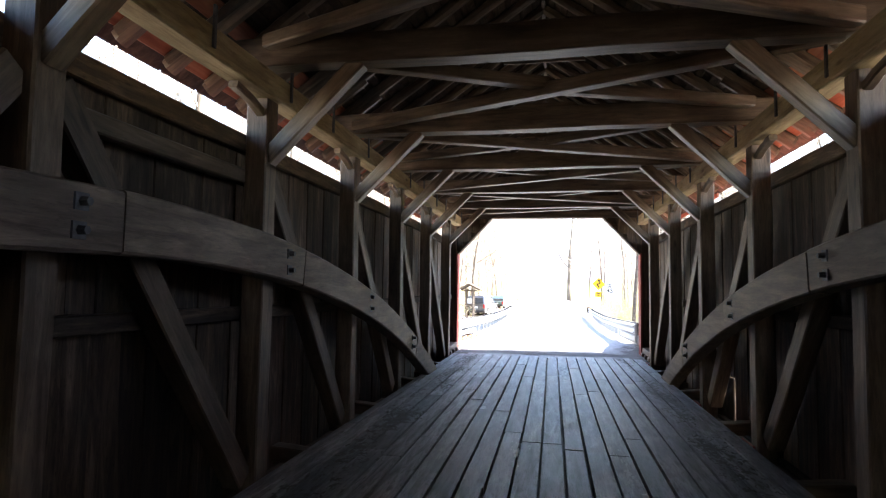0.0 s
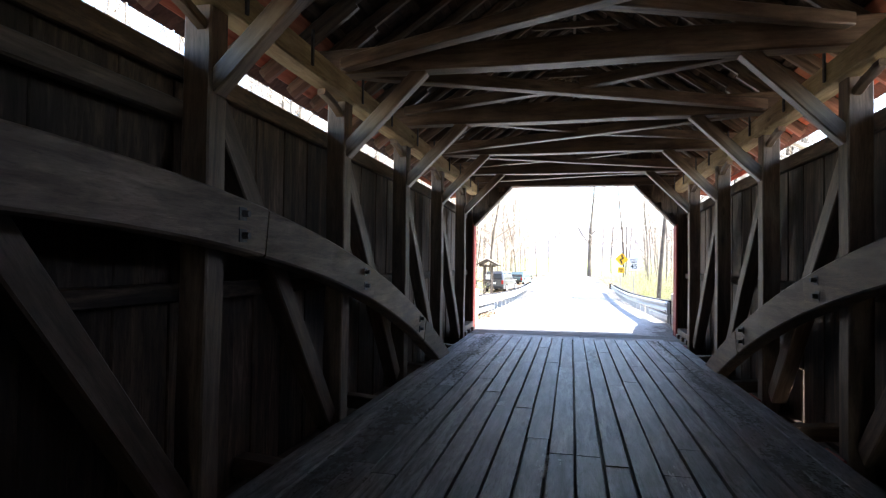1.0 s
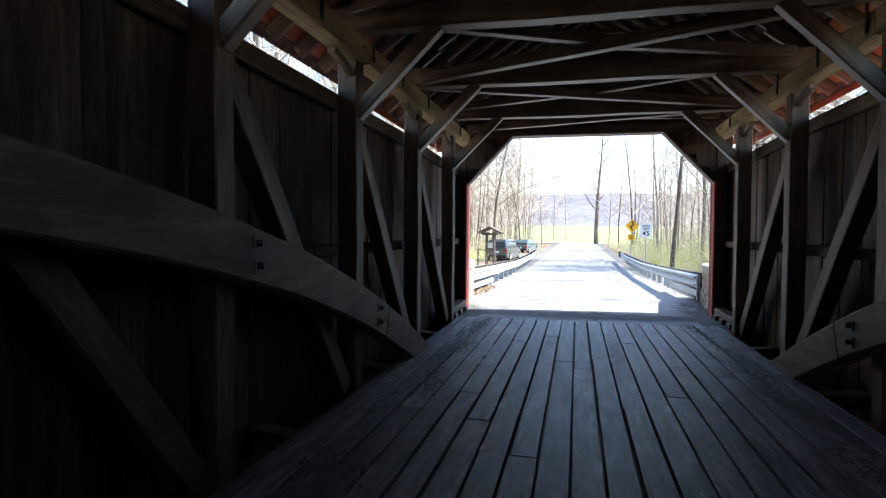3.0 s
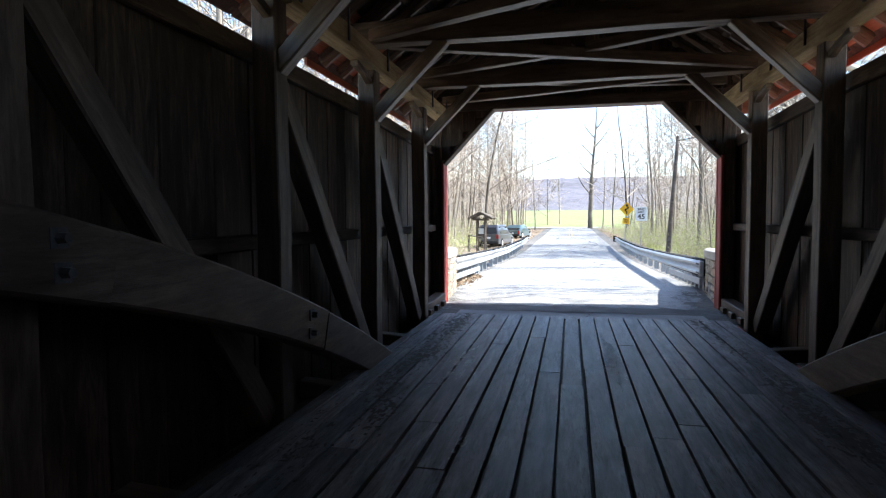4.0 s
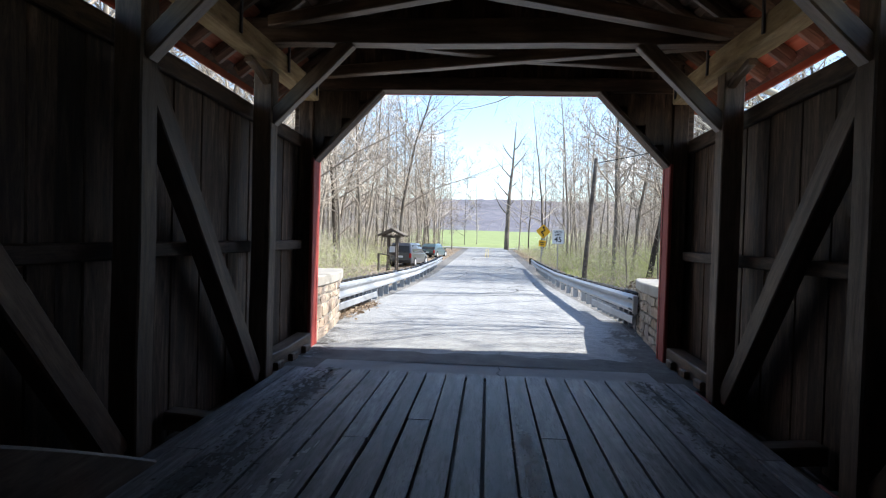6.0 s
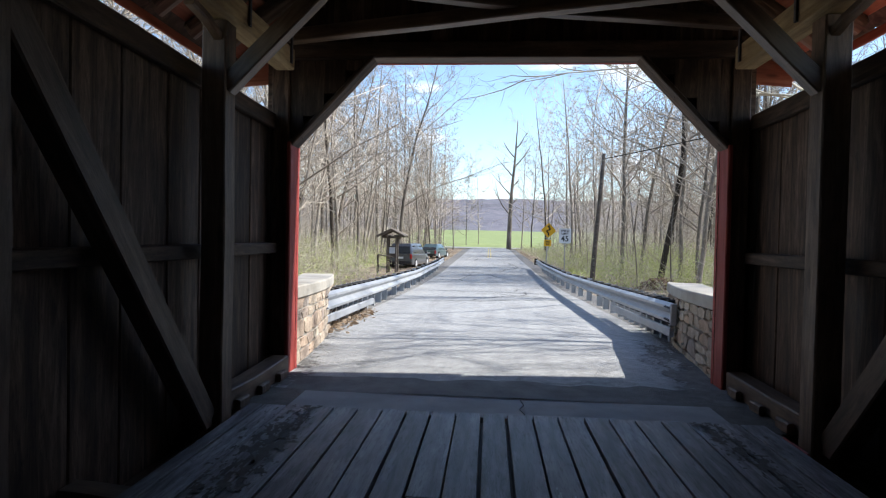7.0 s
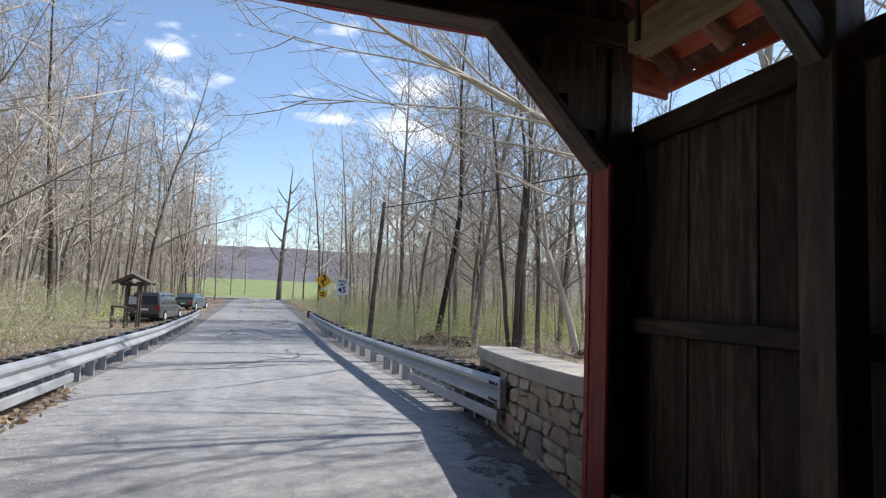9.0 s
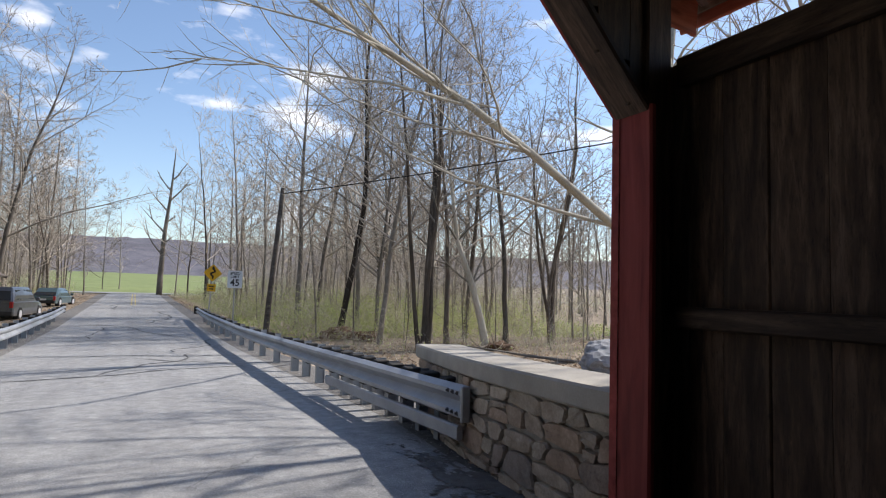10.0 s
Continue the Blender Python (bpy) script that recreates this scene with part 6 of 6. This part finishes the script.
tagged(hold("fallen_leaves", None, scatter_mesh("fallen_leaves", pts, sizes, M_DRY, 4, True)), "dry brown fallen leaves", "leaves", kind="stuff")


# ---- fallen wood on the bank ----
def fallen_branch(x, y, turn, ln, rad, seed):
    r = random.Random(seed)
    t = thing("fallen_branch", "grey fallen branch lying on leaf litter", "branch", (x, y, ground_z(x, y)))
    tb = Tubes()
    q = wander(r, (x, y, ground_z(x, y) + rad), (math.cos(turn), math.sin(turn), 0.05), ln, 7, 0.0, 0.09)
    tb.add(q, [rad * (1 - k / 9) for k in range(8)], 7)
    for k in range(2, 7):
        bough(r, tb, q[k], side_way(r, (q[k] - q[k - 1]).normalized(), 0.8), ln * 0.25, rad * 0.35, 2, 0.5, 0.006)
    hold("branch", t, mesh_of("branch", tb.v, tb.f, M_BARK, smooth=True))


for k, (x, y, turn, ln, rad) in enumerate(((11.5, 27, 0.5, 3.5, 0.05), (14, 30, 2.6, 4.0, 0.07), (9.5, 33.5, 0.1, 3.0, 0.06), (16.5, 28, 1.9, 3.0, 0.05), (8.2, 38, 2.9, 3.5, 0.08), (-9.5, 27, 0.4, 3.5, 0.06), (-8.5, 31, 2.4, 3.0, 0.05), (12.2, 24.5, 0.2, 2.6, 0.045))):
    fallen_branch(x, y, turn, ln, rad, 60 + k)


def boulder(x, y, sx, sy, sz, seed):
    z = ground_z(x, y)
    bm = bmesh.new()
    bmesh.ops.create_icosphere(bm, subdivisions=4, radius=1)
    for v in bm.verts:
        n = v.co.normalized()
        k = 1 + 0.3 * noise.noise(n * 1.3 + Vector((seed, 0, 0))) + 0.12 * noise.noise(n * 3.7 + Vector((0, seed, 0))) + 0.04 * noise.noise(n * 11)
        v.co = Vector((n.x * sx * k, n.y * sy * k, n.z * sz * k + sz * 0.55))
    me = bpy.data.meshes.new("boulder")
    bm.to_mesh(me)
    bm.free()
    me.materials.append(M_BOULDER)
    tagged(hold("boulder", None, me, Matrix.Translation((x, y, z))), "large pale grey boulder on the leafy bank", "boulder")


M_BOULDER = mineral("grey_boulder", [(0.3, (0.22, 0.225, 0.235)), (0.7, (0.42, 0.425, 0.435))], 3, 40, bump_d=0.02)
boulder(13.1, 27.4, 1.0, 0.7, 0.62, 4)


def root_clump(x, y, size, seed):
    """A torn-up root plate: a rough clod of earth with root ends."""
    r = random.Random(seed)
    z = ground_z(x, y)
    t = thing("root_clump", "torn reddish-brown root clump on the bank", "roots", (x, y, z))
    bm = bmesh.new()
    bmesh.ops.create_icosphere(bm, subdivisions=3, radius=1)
    for v in bm.verts:
        k = 1 + 0.45 * noise.noise(v.co * 2.1 + Vector((seed, 0, 0))) + 0.25 * noise.noise(v.co * 6)
        v.co = Vector((v.co.x * size * 1.3 * k, v.co.y * size * 0.7 * k, max(v.co.z * size * 0.62 * k, -0.1) + size * 0.2))
    me = bpy.data.meshes.new("clod")
    bm.to_mesh(me)
    bm.free()
    me.materials.append(M_CLOD)
    hold("clod", t, me, Matrix.Translation((x, y, z)))
    tb = Tubes()
    for _ in range(12):
        a = r.uniform(0, 6.28)
        q = wander(r, (x + math.cos(a) * size * 0.6, y + math.sin(a) * size * 0.4, z + size * 0.35), (math.cos(a), math.sin(a), r.uniform(0, 1.2)), size * 0.9, 4, 0, 0.3)
        tb.add(q, (0.03, 0.02, 0.014, 0.008, 0.004), 4)
    hold("roots", t, mesh_of("roots", tb.v, tb.f, M_BARK))


M_CLOD = mineral("red_earth", [(0.3, (0.06, 0.035, 0.022)), (0.7, (0.2, 0.12, 0.075))], 5, 30, bump_d=0.03)
root_clump(9.0, 42.0, 0.8, 3)
root_clump(10.2, 41.0, 0.6, 5)
root_clump(14.4, 35.6, 0.5, 8)

# ---- creek ----
m, nt, bsdf = base_mat("creek_water")
rip = noise_node(nt, coords(nt, (1, 1, 1), False), 3.0, 4, 0.6)
bsdf.inputs["Base Color"].default_value = (0.05, 0.055, 0.045, 1)
bsdf.inputs["Roughness"].default_value = 0.08
bump(nt, bsdf, rip, 0.4, 0.03)
tagged(hold("water", None, mesh_of("water", [(-60, -4.5, -2.1), (60, -4.5, -2.1), (60, 7.5, -2.1), (-60, 7.5, -2.1)], [(0, 1, 2, 3)], m)), "dark rippled creek under the bridge", "water", kind="structure")

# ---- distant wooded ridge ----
# the blue-violet cast of these colours stands for distance haze
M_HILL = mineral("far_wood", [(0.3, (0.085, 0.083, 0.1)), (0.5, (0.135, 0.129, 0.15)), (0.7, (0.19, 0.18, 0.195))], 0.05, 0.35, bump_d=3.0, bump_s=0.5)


def hill_z(x, y):
    f = min(max((y - 780) / 620, 0), 1)
    top = 82 + 16 * noise.noise((x * 0.0012, 2.0, 0)) + 8 * noise.noise((x * 0.005, 7, 0)) + x * 0.006
    return 7 + top * f * f * (3 - 2 * f) + 3.0 * noise.noise((x * 0.05, y * 0.05, 1)) * f + (2.5 * noise.noise((x * 0.35, y * 0.02, 4)) if f > 0.05 else 0)


grid_sheet("backdrop", M_HILL, list(np.linspace(-2600, 2600, 420)), list(np.linspace(770, 1420, 16)), hill_z, label="violet-grey leafless wooded ridge with distance haze in its colour", category="ridge")
